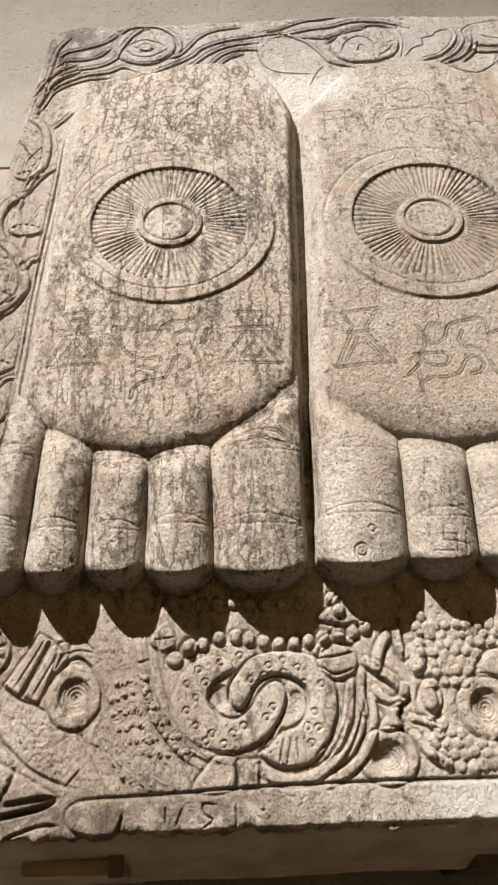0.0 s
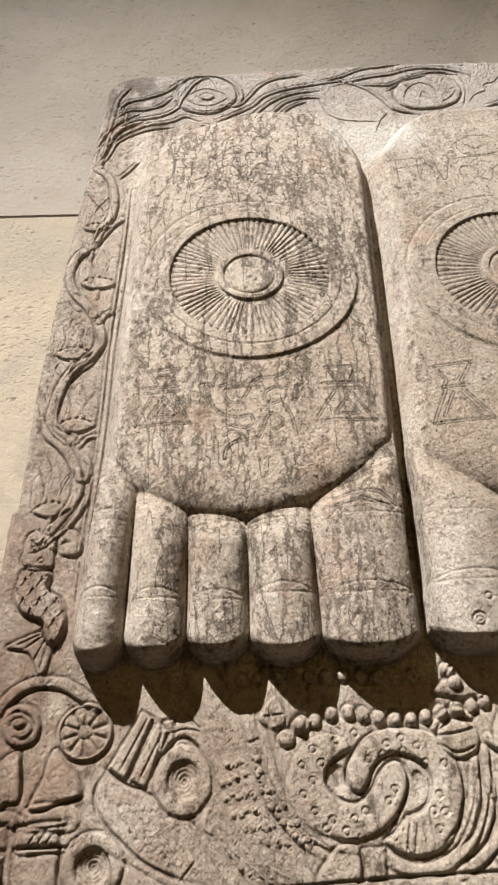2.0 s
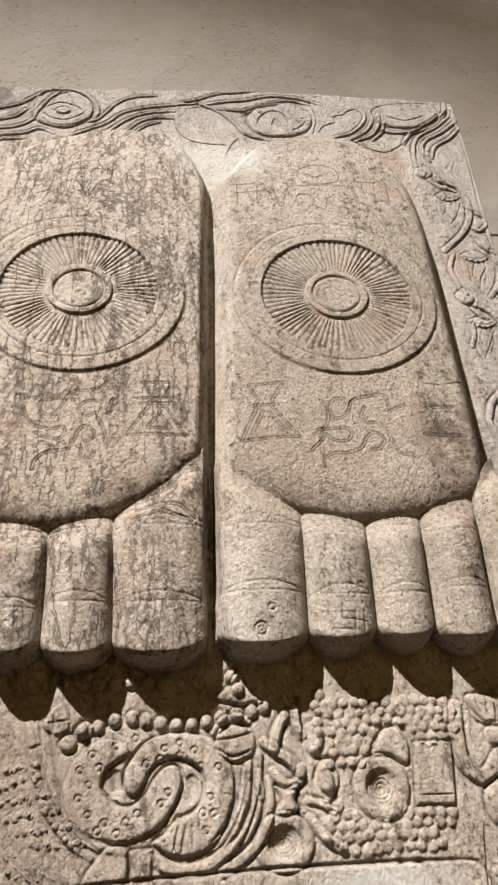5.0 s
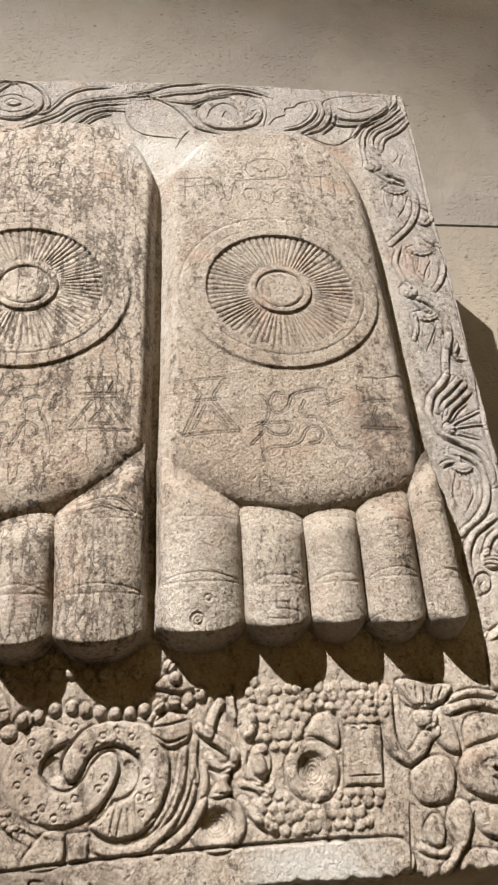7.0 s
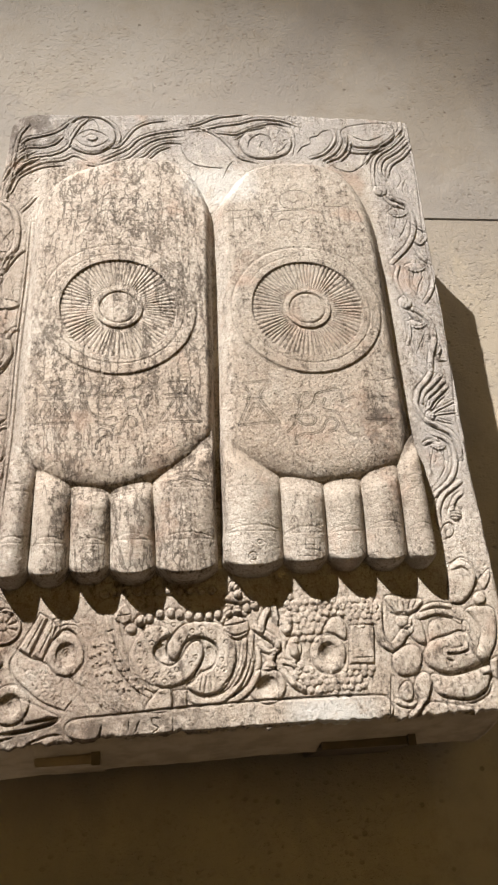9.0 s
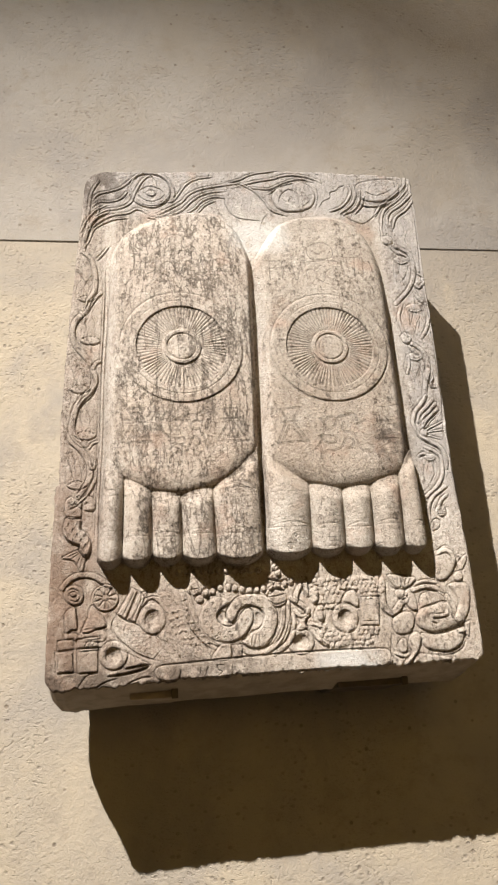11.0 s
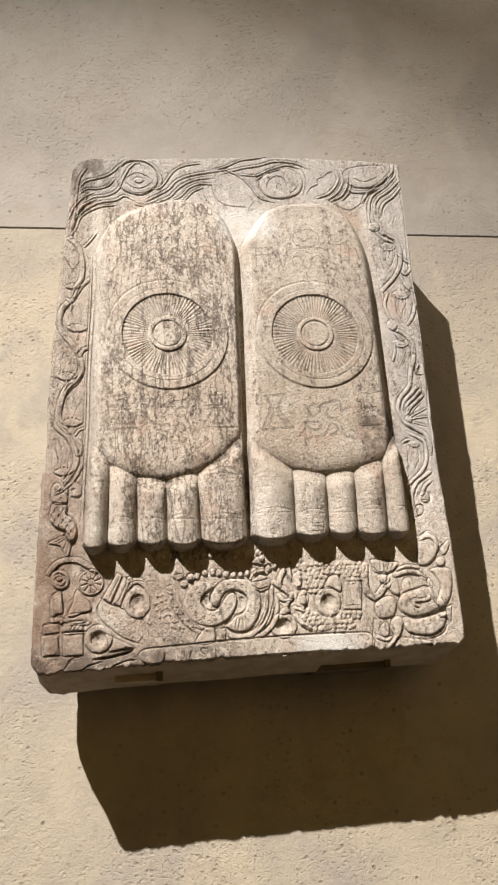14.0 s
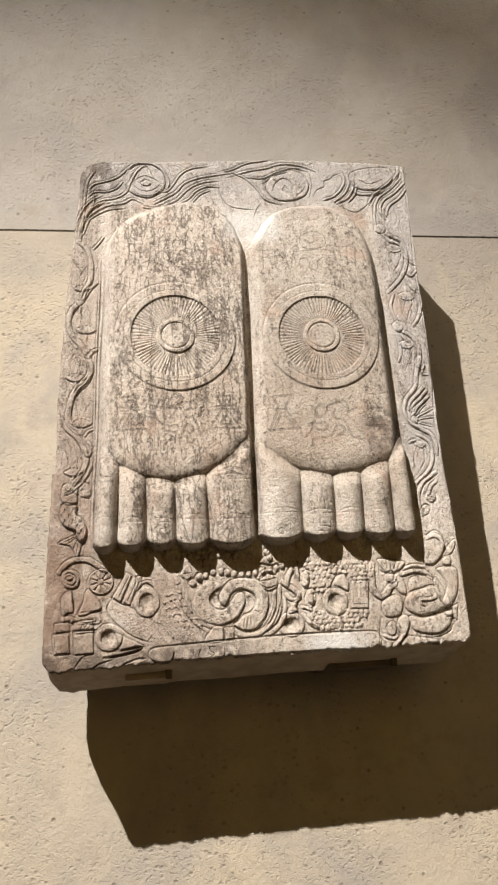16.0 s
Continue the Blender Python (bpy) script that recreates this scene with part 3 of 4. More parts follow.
H = np.where((np.abs(U - cleft_u) < 14) & (V > 1702) & (V < 2458), np.maximum(H, floor_h), H)

# ---- carving on the slab and the soles ----
FIGURE = tag_of("figure")
# left border
ridge(7, 2.5, (-352, 2441), (-354, 2352), (-358, 2269), (-363, 2193), (-367, 2112), (-369, 2028), (-372, 1955), (-376, 1888), (-380, 1822), (-381, 1761), (-382, 1720))
ridge(4, 1.6, (-360, 2441), (-362, 2352), (-366, 2269), (-370, 2193), (-373, 2112), (-375, 2028), (-377, 1955), (-382, 1888), (-385, 1822), (-387, 1768))
# left border: a vine with lotus flowers
ridge(11, 5, (-352, 2616), (-379, 2599), (-398, 2569), (-409, 2532), (-411, 2498))
ridge(6, 3, (-356, 2635), (-384, 2617), (-405, 2588), (-419, 2553))
ridge(6, 3, (-377, 2472), (-364, 2488), (-351, 2508))
ridge(13, 5.5, (-415, 2493), (-397, 2476), (-386, 2448), (-382, 2409), (-386, 2377), (-397, 2353), (-404, 2329))
ridge(10, 4.5, (-368, 2375), (-384, 2358), (-396, 2337), (-407, 2316))
ridge(14, 5.5, (-412, 2316), (-428, 2298), (-437, 2271), (-435, 2243), (-425, 2221), (-409, 2202), (-397, 2182))
ridge(7, 3, (-419, 2321), (-409, 2306), (-411, 2290))
ridge(14, 5.5, (-397, 2182), (-387, 2157), (-384, 2135), (-392, 2112), (-414, 2089), (-428, 2062), (-435, 2028), (-436, 2007), (-428, 1988), (-413, 1974))
ridge(9, 4, (-367, 2189), (-381, 2182), (-388, 2167))
ridge(9, 4, (-383, 2125), (-395, 2098), (-410, 2084), (-420, 2069))
ridge(14, 5.5, (-445, 1999), (-437, 1983), (-419, 1966), (-406, 1947), (-397, 1924), (-395, 1901), (-400, 1882), (-409, 1865), (-422, 1848))
ridge(9, 4, (-384, 1893), (-392, 1874), (-403, 1856), (-414, 1843))
ridge(6, 2.5, (-380, 1981), (-391, 1976), (-398, 1965))
ridge(7, 3, (-390, 1950), (-383, 1938), (-385, 1922), (-393, 1916), (-396, 1931))
tulip(-405, 2357, 44, 1)
tulip(-395, 2242, 54, 1)
tulip(-419, 2114, 52, 1)
tulip(-406, 1997, 52, 1)
tulip(-424, 1878, 48, 1)
groove(3, 2, (-428, 2439), (-408, 2407), (-395, 2394))
groove(3, 2, (-389, 2428), (-403, 2407), (-414, 2384))
groove(3, 2, (-410, 2302), (-405, 2276), (-405, 2256))
groove(3, 2, (-380, 2284), (-385, 2266), (-387, 2253))
groove(3, 2, (-436, 2159), (-431, 2139), (-426, 2126))
groove(3, 2, (-408, 2166), (-408, 2148), (-412, 2128))
groove(3, 2, (-422, 2053), (-415, 2030), (-415, 2010))
groove(3, 2, (-384, 2051), (-396, 2029), (-398, 2009))
groove(3, 2, (-445, 1938), (-436, 1910), (-433, 1891))
groove(3, 2, (-403, 1929), (-413, 1909), (-416, 1890))
groove(3, 1.8, (-373, 2448), (-366, 2427), (-370, 2408))
groove(3, 1.8, (-372, 2321), (-361, 2309), (-367, 2295), (-358, 2284))
groove(3, 1.8, (-437, 2211), (-421, 2191), (-410, 2194))
groove(3, 1.8, (-436, 2100), (-440, 2086), (-431, 2073))
groove(3, 1.8, (-464, 2054), (-456, 2027), (-450, 2005))
groove(3, 1.8, (-439, 1958), (-429, 1933), (-430, 1910))
# fish creature
plate(9, 7, (-447, 1803), (-452, 1785), (-453, 1768), (-442, 1750), (-418, 1738), (-419, 1729), (-405, 1712), (-393, 1731), (-394, 1750), (-403, 1768), (-416, 1777), (-414, 1791), (-416, 1800), (-433, 1803), tag=tag_of("fish"))
plate(5, 4, (-418, 1731), (-454, 1714), (-430, 1706), (-416, 1681), (-409, 1687), (-405, 1712), (-409, 1727), tag=tag_of("tail"))
groove(4, 2, (-416, 1725), (-434, 1711))
groove(4, 2, (-413, 1722), (-423, 1698))
groove(4, 2, (-410, 1720), (-416, 1687))
groove(4, 2, (-417, 1728), (-443, 1715))
plate(8, 6, (-449, 1827), (-447, 1844), (-437, 1851), (-426, 1844), (-413, 1841), (-414, 1821), (-415, 1804), (-431, 1801), (-443, 1803), (-451, 1815), tag=tag_of("head"))
ridge(17, 6, (-415, 1833), (-409, 1841), (-400, 1844), (-391, 1835), (-393, 1825), (-403, 1827))
groove(5, 3, (-442, 1821), (-432, 1825), (-421, 1832), (-410, 1842))
groove(4, 2.5, (-442, 1837), (-433, 1832), (-426, 1842))
for u, v in ((-437, 1827), (-432, 1829), (-427, 1831), (-423, 1834)):
    dome(u, v, 2, 2.5, 2, tag_of("pearl"))
ring(-428, 1812, 3.2, 2.6, -1.6)
groove(5, 3, (-447, 1803), (-431, 1799), (-414, 1804))
scales(12, 4.5, (-447, 1801), (-452, 1785), (-453, 1768), (-442, 1750), (-418, 1738), (-419, 1729), (-405, 1712), (-393, 1731), (-394, 1750), (-403, 1768), (-416, 1777), (-414, 1791), (-416, 1798))
# arch and discs at the corner
ridge(13, 6, (-452, 1649), (-438, 1666), (-416, 1675), (-391, 1673), (-372, 1662), (-353, 1649))
plate(8, 6, (-449, 1634), (-444, 1650), (-430, 1654), (-415, 1648), (-408, 1633), (-412, 1616), (-426, 1611), (-441, 1617), tag=tag_of("disc"))
groove(6, 3, (-441, 1641), (-432, 1646), (-420, 1640), (-415, 1629), (-423, 1619), (-435, 1621))
dome(-430, 1634, 7, 5, 5)
rosette(-363, 1624, 28, 10)
# wedge vessels
plate(5, 5, (-447, 1593), (-431, 1608), (-425, 1603), (-421, 1564), (-434, 1560), (-444, 1555), tag=tag_of("vessel"))
plate(5, 6, (-392, 1609), (-378, 1594), (-366, 1580), (-362, 1565), (-381, 1560), (-400, 1553), (-412, 1556), (-401, 1581), tag=tag_of("vessel"))
groove(6, 3, (-398, 1552), (-380, 1559), (-361, 1563))
groove(6, 3, (-424, 1609), (-421, 1582), (-420, 1564))
ridge(24, 6, (-407, 1546), (-393, 1547), (-373, 1545))
ridge(26, 6, (-412, 1528), (-393, 1530), (-376, 1530))
groove(4, 2, (-407, 1524), (-400, 1534))
groove(4, 2, (-399, 1523), (-392, 1535))
groove(4, 2, (-391, 1524), (-383, 1535))
ridge(13, 4, (-443, 1548), (-430, 1547), (-419, 1542))
groove(6, 3, (-416, 1540), (-394, 1537), (-370, 1540))
groove(6, 3, (-413, 1522), (-392, 1521), (-369, 1521))
# bars fanned above the eye
plate(5, 3.5, (-338, 1589), (-307, 1642), (-295, 1636), (-321, 1578))
plate(5, 3.5, (-317, 1578), (-291, 1632), (-280, 1622), (-301, 1570))
plate(4, 2.5, (-285, 1632), (-275, 1634), (-274, 1615), (-290, 1591))
groove(4, 2, (-327, 1585), (-300, 1637))
groove(4, 2, (-308, 1575), (-284, 1625))
# conch body
groove(7, 3.5, (-342, 1584), (-349, 1570), (-348, 1555), (-338, 1539), (-322, 1524), (-305, 1509), (-282, 1497), (-256, 1488))
groove(6, 3, (-336, 1584), (-319, 1574), (-300, 1566), (-291, 1561))
eye(-264, 1576, 29, 33, tag=tag_of('eye_ring'))
groove(7, 4, (-292, 1591), (-278, 1609), (-265, 1616), (-252, 1608), (-237, 1588), (-235, 1567))
groove(5, 2.5, (-234, 1598), (-206, 1606), (-189, 1612))
groove(5, 2.5, (-232, 1551), (-214, 1527), (-193, 1507), (-168, 1493))
groove(5, 2.5, (-245, 1523), (-233, 1499), (-220, 1481))
groove(5, 2.5, (-261, 1542), (-240, 1527), (-219, 1518))
ridge(8, 3, (-240, 1552), (-244, 1537), (-236, 1525))
# two serpent bands beside the coil
ridge(13, 5, (-200, 1636), (-196, 1607), (-187, 1568), (-173, 1542), (-154, 1521), (-132, 1508))
ridge(13, 5, (-190, 1633), (-182, 1596), (-171, 1562), (-152, 1535), (-130, 1519), (-105, 1512))
groove(6, 3, (-206, 1629), (-200, 1597), (-188, 1555), (-170, 1529), (-147, 1508))
groove(5, 3, (-219, 1517), (-194, 1498), (-169, 1489), (-148, 1487))
# band of beads and the curved bands of the conch
groove(5, 3, (-238, 1597), (-232, 1566), (-219, 1539), (-203, 1522), (-172, 1510), (-142, 1496))
groove(4, 2.5, (-237, 1599), (-217, 1607), (-199, 1610))
groove(4, 2.5, (-228, 1559), (-207, 1569), (-186, 1571))
groove(4, 2.5, (-203, 1522), (-187, 1534), (-170, 1538))
groove(4, 2.2, (-266, 1490), (-239, 1522), (-232, 1531))
groove(4, 2.2, (-226, 1531), (-208, 1512), (-188, 1490))
groove(4, 2.5, (-343, 1590), (-316, 1573), (-298, 1570))
groove(3.5, 2, (-284, 1619), (-262, 1624), (-238, 1618))
groove(3.5, 2, (-262, 1641), (-253, 1629), (-238, 1618), (-222, 1612))
# dashed bands of the conch
dashes(7, (-227, 1588), (-189, 1596))
dashes(8, (-229, 1574), (-185, 1581))
dashes(9, (-226, 1559), (-177, 1565))
dashes(9, (-219, 1545), (-166, 1550))
dashes(9, (-207, 1532), (-155, 1537))
dashes(9, (-193, 1519), (-141, 1521))
ridge(4, 3, (-218, 1515), (-200, 1499), (-181, 1484))
ridge(4, 3, (-206, 1518), (-185, 1501), (-162, 1486))
ridge(4, 3, (-231, 1530), (-222, 1512), (-205, 1490))
dashes(8, (-211, 1513), (-173, 1484))
dashes(7, (-222, 1511), (-193, 1486))
# tiara lump
plate(6, 6, (-172, 1654), (-164, 1642), (-162, 1627), (-175, 1620), (-189, 1630), (-183, 1644))
groove(4, 2, (-186, 1633), (-163, 1635))
groove(4, 2, (-178, 1645), (-178, 1623))
# coiled snake: two interlocked commas
plate(9, 8, (-98, 1602), (-116, 1615), (-138, 1612), (-156, 1594), (-165, 1571), (-162, 1548), (-147, 1530), (-124, 1520), (-98, 1518), (-76, 1526), (-60, 1540), (-49, 1559), (-47, 1577), (-54, 1588), (-65, 1586), (-76, 1576), (-85, 1561), (-100, 1552), (-114, 1555), (-125, 1567), (-124, 1582), (-112, 1592), tag=tag_of("coiled_snake"))
plate(9, 8, (-102, 1589), (-88, 1607), (-65, 1618), (-36, 1618), (-10, 1608), (4, 1584), (5, 1557), (-4, 1529), (-20, 1510), (-42, 1503), (-62, 1506), (-76, 1517), (-64, 1525), (-52, 1537), (-38, 1543), (-29, 1554), (-25, 1571), (-32, 1584), (-48, 1592), (-62, 1593), (-77, 1585), (-86, 1568), (-93, 1559), (-101, 1562), (-106, 1575), tag=tag_of("coiled_snake"))
dome(-114, 1572, 11, -6, 14)
dome(-37, 1564, 9, -6, 15)
groove(6, 3.4, (-105, 1597), (-114, 1591), (-124, 1582), (-126, 1567), (-114, 1555), (-99, 1551), (-84, 1560), (-75, 1575), (-65, 1586), (-54, 1588), (-46, 1577), (-49, 1559), (-60, 1540), (-75, 1519))
groove(5, 3, (-86, 1568), (-94, 1559), (-102, 1562), (-106, 1575), (-103, 1589), (-88, 1607))
groove(5, 3, (-50, 1537), (-37, 1543), (-28, 1554), (-24, 1571), (-31, 1584), (-48, 1593), (-62, 1594))
groove(4, 2, (-51, 1531), (-56, 1508))
groove(4, 2, (-44, 1530), (-49, 1505))
groove(4, 2, (-38, 1532), (-37, 1507))
groove(4, 2, (-31, 1534), (-29, 1509))
for u, v in ((-94, 1615), (-116, 1611), (-137, 1600), (-149, 1585), (-139, 1571), (-149, 1559), (-139, 1544), (-123, 1536), (-102, 1536), (-111, 1526), (-129, 1529), (-64, 1603), (-49, 1595), (-83, 1589), (-69, 1593), (-49, 1608), (-34, 1600), (-28, 1584), (-10, 1583), (-61, 1561), (-68, 1551), (-19, 1555), (-16, 1540), (-27, 1541), (-24, 1525), (-66, 1520), (-51, 1537), (-91, 1543), (-130, 1587), (-114, 1607)):
    ring(u, v, 3.3, 2.6, -1.5)
# blocks below the coil
plate(6, 5, (-141, 1483), (-131, 1503), (-119, 1514), (-102, 1513), (-103, 1484))
plate(6, 4, (-97, 1511), (-76, 1512), (-77, 1486), (-97, 1484))
ridge(12, 4, (-75, 1502), (-53, 1492), (-29, 1493), (-7, 1504), (7, 1520), (17, 1539), (26, 1564))
ridge(12, 4, (9, 1545), (1, 1525), (-13, 1511))
# corner blocks
plate(4, 5, (-465, 1515), (-430, 1515), (-428, 1475), (-463, 1474), tag=tag_of("block"))
groove(3, 2, (-459, 1510), (-433, 1511), (-433, 1480), (-458, 1479), (-459, 1510))
plate(4, 4, (-421, 1520), (-379, 1521), (-379, 1472), (-419, 1472), tag=tag_of("block"))
plate(6, 3, (-461, 1538), (-430, 1542), (-428, 1521), (-461, 1519))
plate(6, 3, (-421, 1539), (-381, 1542), (-379, 1523), (-421, 1522))
eye(-347, 1504, 29, 29, tag=tag_of('eye_ring'))
plate(5, 7, (-324, 1476), (-275, 1483), (-318, 1506), (-333, 1513))
groove(9, 10, (-357, 1462), (-324, 1465), (-288, 1472), (-272, 1480))
groove(6, 4, (-390, 1435), (-367, 1450), (-337, 1458))
groove(6, 4, (-319, 1446), (-288, 1456), (-270, 1456))
groove(5, 3, (-420, 1443), (-403, 1465), (-385, 1470))
# plinth band under the frieze
plate(5, 5, (-255, 1475), (-171, 1480), (-57, 1486), (72, 1488), (177, 1487), (243, 1484), (240, 1450), (121, 1452), (-21, 1450), (-147, 1448), (-246, 1447), tag=tag_of("plinth_band"))
groove(4, 3, (-247, 1479), (-158, 1483), (-44, 1488), (72, 1490), (177, 1490), (246, 1486))
# letters
groove(3.5, 3, (-167, 1470), (-167, 1455))
groove(3.5, 3, (-151, 1469), (-157, 1454))
groove(3.5, 3, (-118, 1471), (-131, 1472), (-130, 1463), (-122, 1458), (-131, 1451))
groove(3.5, 3, (-100, 1470), (-99, 1452))
groove(4, 3, (-75, 1466), (-72, 1465))
groove(6, 4, (-208, 1465), (-214, 1439))
# seated figure: plain rounded volumes
plate(22, 13, (317, 1541), (324, 1559), (337, 1570), (361, 1576), (392, 1581), (405, 1556), (416, 1532), (386, 1520), (356, 1515), (326, 1525), tag=FIGURE)
plate(14, 10, (325, 1514), (358, 1510), (399, 1517), (427, 1523), (417, 1491), (390, 1474), (358, 1475), (330, 1485), tag=FIGURE)
plate(9, 9, (300, 1512), (314, 1519), (325, 1507), (315, 1480), (303, 1464), (282, 1447), (278, 1454), (297, 1473), (294, 1491), tag=FIGURE)
plate(14, 8, (268, 1553), (289, 1563), (311, 1559), (313, 1538), (300, 1518), (272, 1516), (263, 1535), tag=FIGURE)
plate(6, 6, (267, 1490), (281, 1506), (291, 1497), (286, 1477), (275, 1474), tag=FIGURE)
plate(12, 7, (405, 1619), (433, 1624), (454, 1613), (448, 1569), (433, 1542), (419, 1529), (407, 1543), (424, 1577), (416, 1603), tag=FIGURE)
plate(8, 8, (398, 1600), (411, 1577), (422, 1552), (424, 1537), (412, 1532), (400, 1548), (392, 1574), tag=FIGURE)
plate(8, 7, (301, 1607), (314, 1617), (324, 1590), (324, 1566), (309, 1568), (297, 1586), tag=FIGURE)
plate(10, 4, (339, 1600), (373, 1605), (396, 1594), (392, 1581), (361, 1577), (334, 1571), tag=FIGURE)
plate(12, 9, (381, 1673), (390, 1696), (413, 1710), (431, 1695), (431, 1669), (417, 1645), (398, 1630), (378, 1635), tag=FIGURE)
ridge(12, 4, (388, 1693), (407, 1698), (424, 1688), (428, 1668))
plate(6, 7, (420, 1638), (427, 1647), (436, 1648), (443, 1641), (440, 1630), (430, 1625), (422, 1629), tag=FIGURE)
plate(7, 4, (437, 1667), (448, 1679), (459, 1687), (459, 1675), (450, 1659), (441, 1652), tag=FIGURE)
ridge(11, 7, (317, 1610), (345, 1617), (371, 1614), (388, 1600))
ridge(8, 4, (327, 1623), (349, 1629), (377, 1626))
ridge(8, 5, (353, 1551), (369, 1549), (388, 1553), (391, 1562))
ridge(7, 4, (353, 1550), (354, 1541), (362, 1537))
plate(6, 5, (406, 1520), (426, 1525), (427, 1511), (410, 1510))
plate(6, 4, (431, 1532), (444, 1538), (436, 1502), (428, 1508))
groove(6, 4, (427, 1496), (417, 1479), (395, 1468), (376, 1466))
groove(7, 5, (367, 1452), (383, 1453), (388, 1449))
plate(8, 4, (310, 1470), (363, 1464), (387, 1457), (365, 1444), (304, 1446))
groove(5, 3, (258, 1520), (253, 1488), (246, 1450))
ridge(9, 4, (261, 1476), (275, 1470), (291, 1470))
# trunk, ball and half rosette
ridge(15, 8, (251, 1636), (247, 1595), (251, 1573), (265, 1562), (279, 1571), (288, 1583), (298, 1589))
dome(292, 1604, 13, 9, 13)
plate(8, 5, (268, 1648), (328, 1639), (318, 1623), (293, 1615), (275, 1625), tag=tag_of("half_rosette"))
groove(4, 2.5, (274, 1641), (279, 1627))
groove(4, 2.5, (286, 1639), (286, 1623))
groove(4, 2.5, (296, 1639), (294, 1620))
groove(4, 2.5, (308, 1638), (302, 1622))
groove(4, 2.5, (318, 1637), (311, 1625))
groove(6, 4, (267, 1638), (271, 1621), (293, 1613), (317, 1620), (330, 1635))
# panel, drop and ring between the grapes
plate(4, 5, (198, 1600), (240, 1599), (232, 1537), (191, 1539), tag=tag_of("panel"))
groove(3, 2, (193, 1548), (232, 1547))
plate(10, 6, (151, 1590), (165, 1612), (183, 1616), (192, 1600), (188, 1578), (171, 1587), tag=tag_of("drop"))
eye(157, 1557, 29, 32, tag=tag_of('eye_ring'))
dome(98, 1562, 10, 7, 18)
# chain, vase and small coil
ridge(11, 8, (48, 1598), (54, 1619), (65, 1636))
ridge(10, 8, (73, 1639), (75, 1621), (79, 1611))
ridge(12, 9, (38, 1606), (51, 1596), (66, 1585), (74, 1574))
ridge(10, 7, (46, 1577), (57, 1565), (71, 1566), (76, 1580))
ridge(10, 6, (-13, 1619), (3, 1631), (23, 1629))
ridge(10, 5, (80, 1532), (92, 1515), (110, 1501))
ridge(9, 5, (33, 1596), (30, 1572), (33, 1554))
ridge(8, 4, (79, 1548), (94, 1544), (104, 1536))
plate(8, 9, (46, 1563), (58, 1560), (70, 1562), (66, 1549), (70, 1540), (56, 1535), (44, 1538), (52, 1550), tag=tag_of("vessel"))
dome(91, 1608, 11, 7, 17)
dome(102, 1569, 12, 7, 17)
eye(52, 1511, 30, 27, tag=tag_of('eye_ring'))
# lotus pod and bands
dome(9, 1607, 21, 7, 20)
groove(5, 3, (-14, 1610), (5, 1611), (27, 1616))
groove(5, 3, (-12, 1601), (5, 1593), (24, 1598))
ridge(12, 5, (31, 1574), (28, 1546), (16, 1520), (-4, 1504))
ridge(12, 5, (41, 1568), (37, 1532), (19, 1506), (-8, 1489))
ridge(10, 4, (21, 1586), (17, 1558), (9, 1534))
plate(6, 6, (4, 1666), (16, 1679), (28, 1658), (40, 1646), (12, 1646), (-11, 1653))
# pearls
for u, v in ((-133, 1628), (-116, 1634), (-98, 1635), (-84, 1632), (-68, 1629), (-52, 1627), (-36, 1627), (-21, 1629), (-5, 1632), (12, 1635), (28, 1638), (41, 1642), (-150, 1623), (8, 1675), (14, 1661)):
    dome(u, v, 7, 9, 8, tag_of("pearl"))
for u, v in ((-162, 1612), (-146, 1625)):
    dome(u, v, 9, 9, 9, tag_of("pearl"))
for u, v in ((-205, 1672), (-187, 1673), (-170, 1674), (-152, 1673), (-135, 1673), (-117, 1672), (-100, 1672), (-82, 1671), (-65, 1671), (-47, 1670), (-30, 1670)):
    dome(u, v, 7, 8, 7, tag_of("pearl"))
# right border: vine, hanging lotus flowers and flowing strands
ridge(8, 3.5, (474, 2751), (479, 2585), (470, 2433), (472, 2348), (472, 2267), (472, 2165), (471, 2093), (461, 2002), (461, 1937))
dome(386, 2547, 16, 5, 15)
ridge(6, 3, (381, 2626), (376, 2589), (376, 2553))
ridge(11, 5, (394, 2535), (420, 2520), (442, 2506), (449, 2469), (442, 2429), (423, 2394), (400, 2369), (384, 2352))
ridge(9, 4, (391, 2532), (409, 2508), (431, 2500))
ridge(9, 4, (440, 2395), (448, 2369), (467, 2350))
ridge(8, 4, (440, 2415), (453, 2401), (470, 2418))
ridge(7, 3, (439, 2464), (454, 2447), (470, 2435))
ridge(9, 4, (465, 2353), (467, 2313), (455, 2277), (439, 2253))
ridge(8, 4, (397, 2344), (386, 2312), (391, 2279), (399, 2256))
dome(397, 2251, 14, 5, 16)
ridge(11, 5, (400, 2240), (425, 2225), (442, 2200), (443, 2165), (429, 2123), (423, 2091))
ridge(8, 4, (402, 2228), (413, 2211), (420, 2205))
ridge(7, 3, (393, 2209), (395, 2178), (386, 2151))
dome(441, 2146, 13, 6, 20)
ridge(7, 3, (452, 2141), (442, 2117), (456, 2114))
ridge(10, 5, (425, 2089), (409, 2068), (391, 2048), (383, 2024))
ridge(10, 5, (440, 2079), (420, 2059), (402, 2042), (394, 2021))
ridge(10, 5, (445, 2068), (425, 2047), (408, 2033), (402, 2017))
ridge(10, 5, (448, 2054), (428, 2036), (411, 2021), (404, 2003))
ridge(9, 4, (381, 2026), (384, 2004), (395, 1980), (410, 1969))
ridge(4, 2, (411, 1999), (436, 2011), (458, 2022))
ridge(4, 2, (411, 1992), (436, 1996), (458, 1998))
ridge(4, 2, (408, 1986), (430, 1979), (446, 1974))
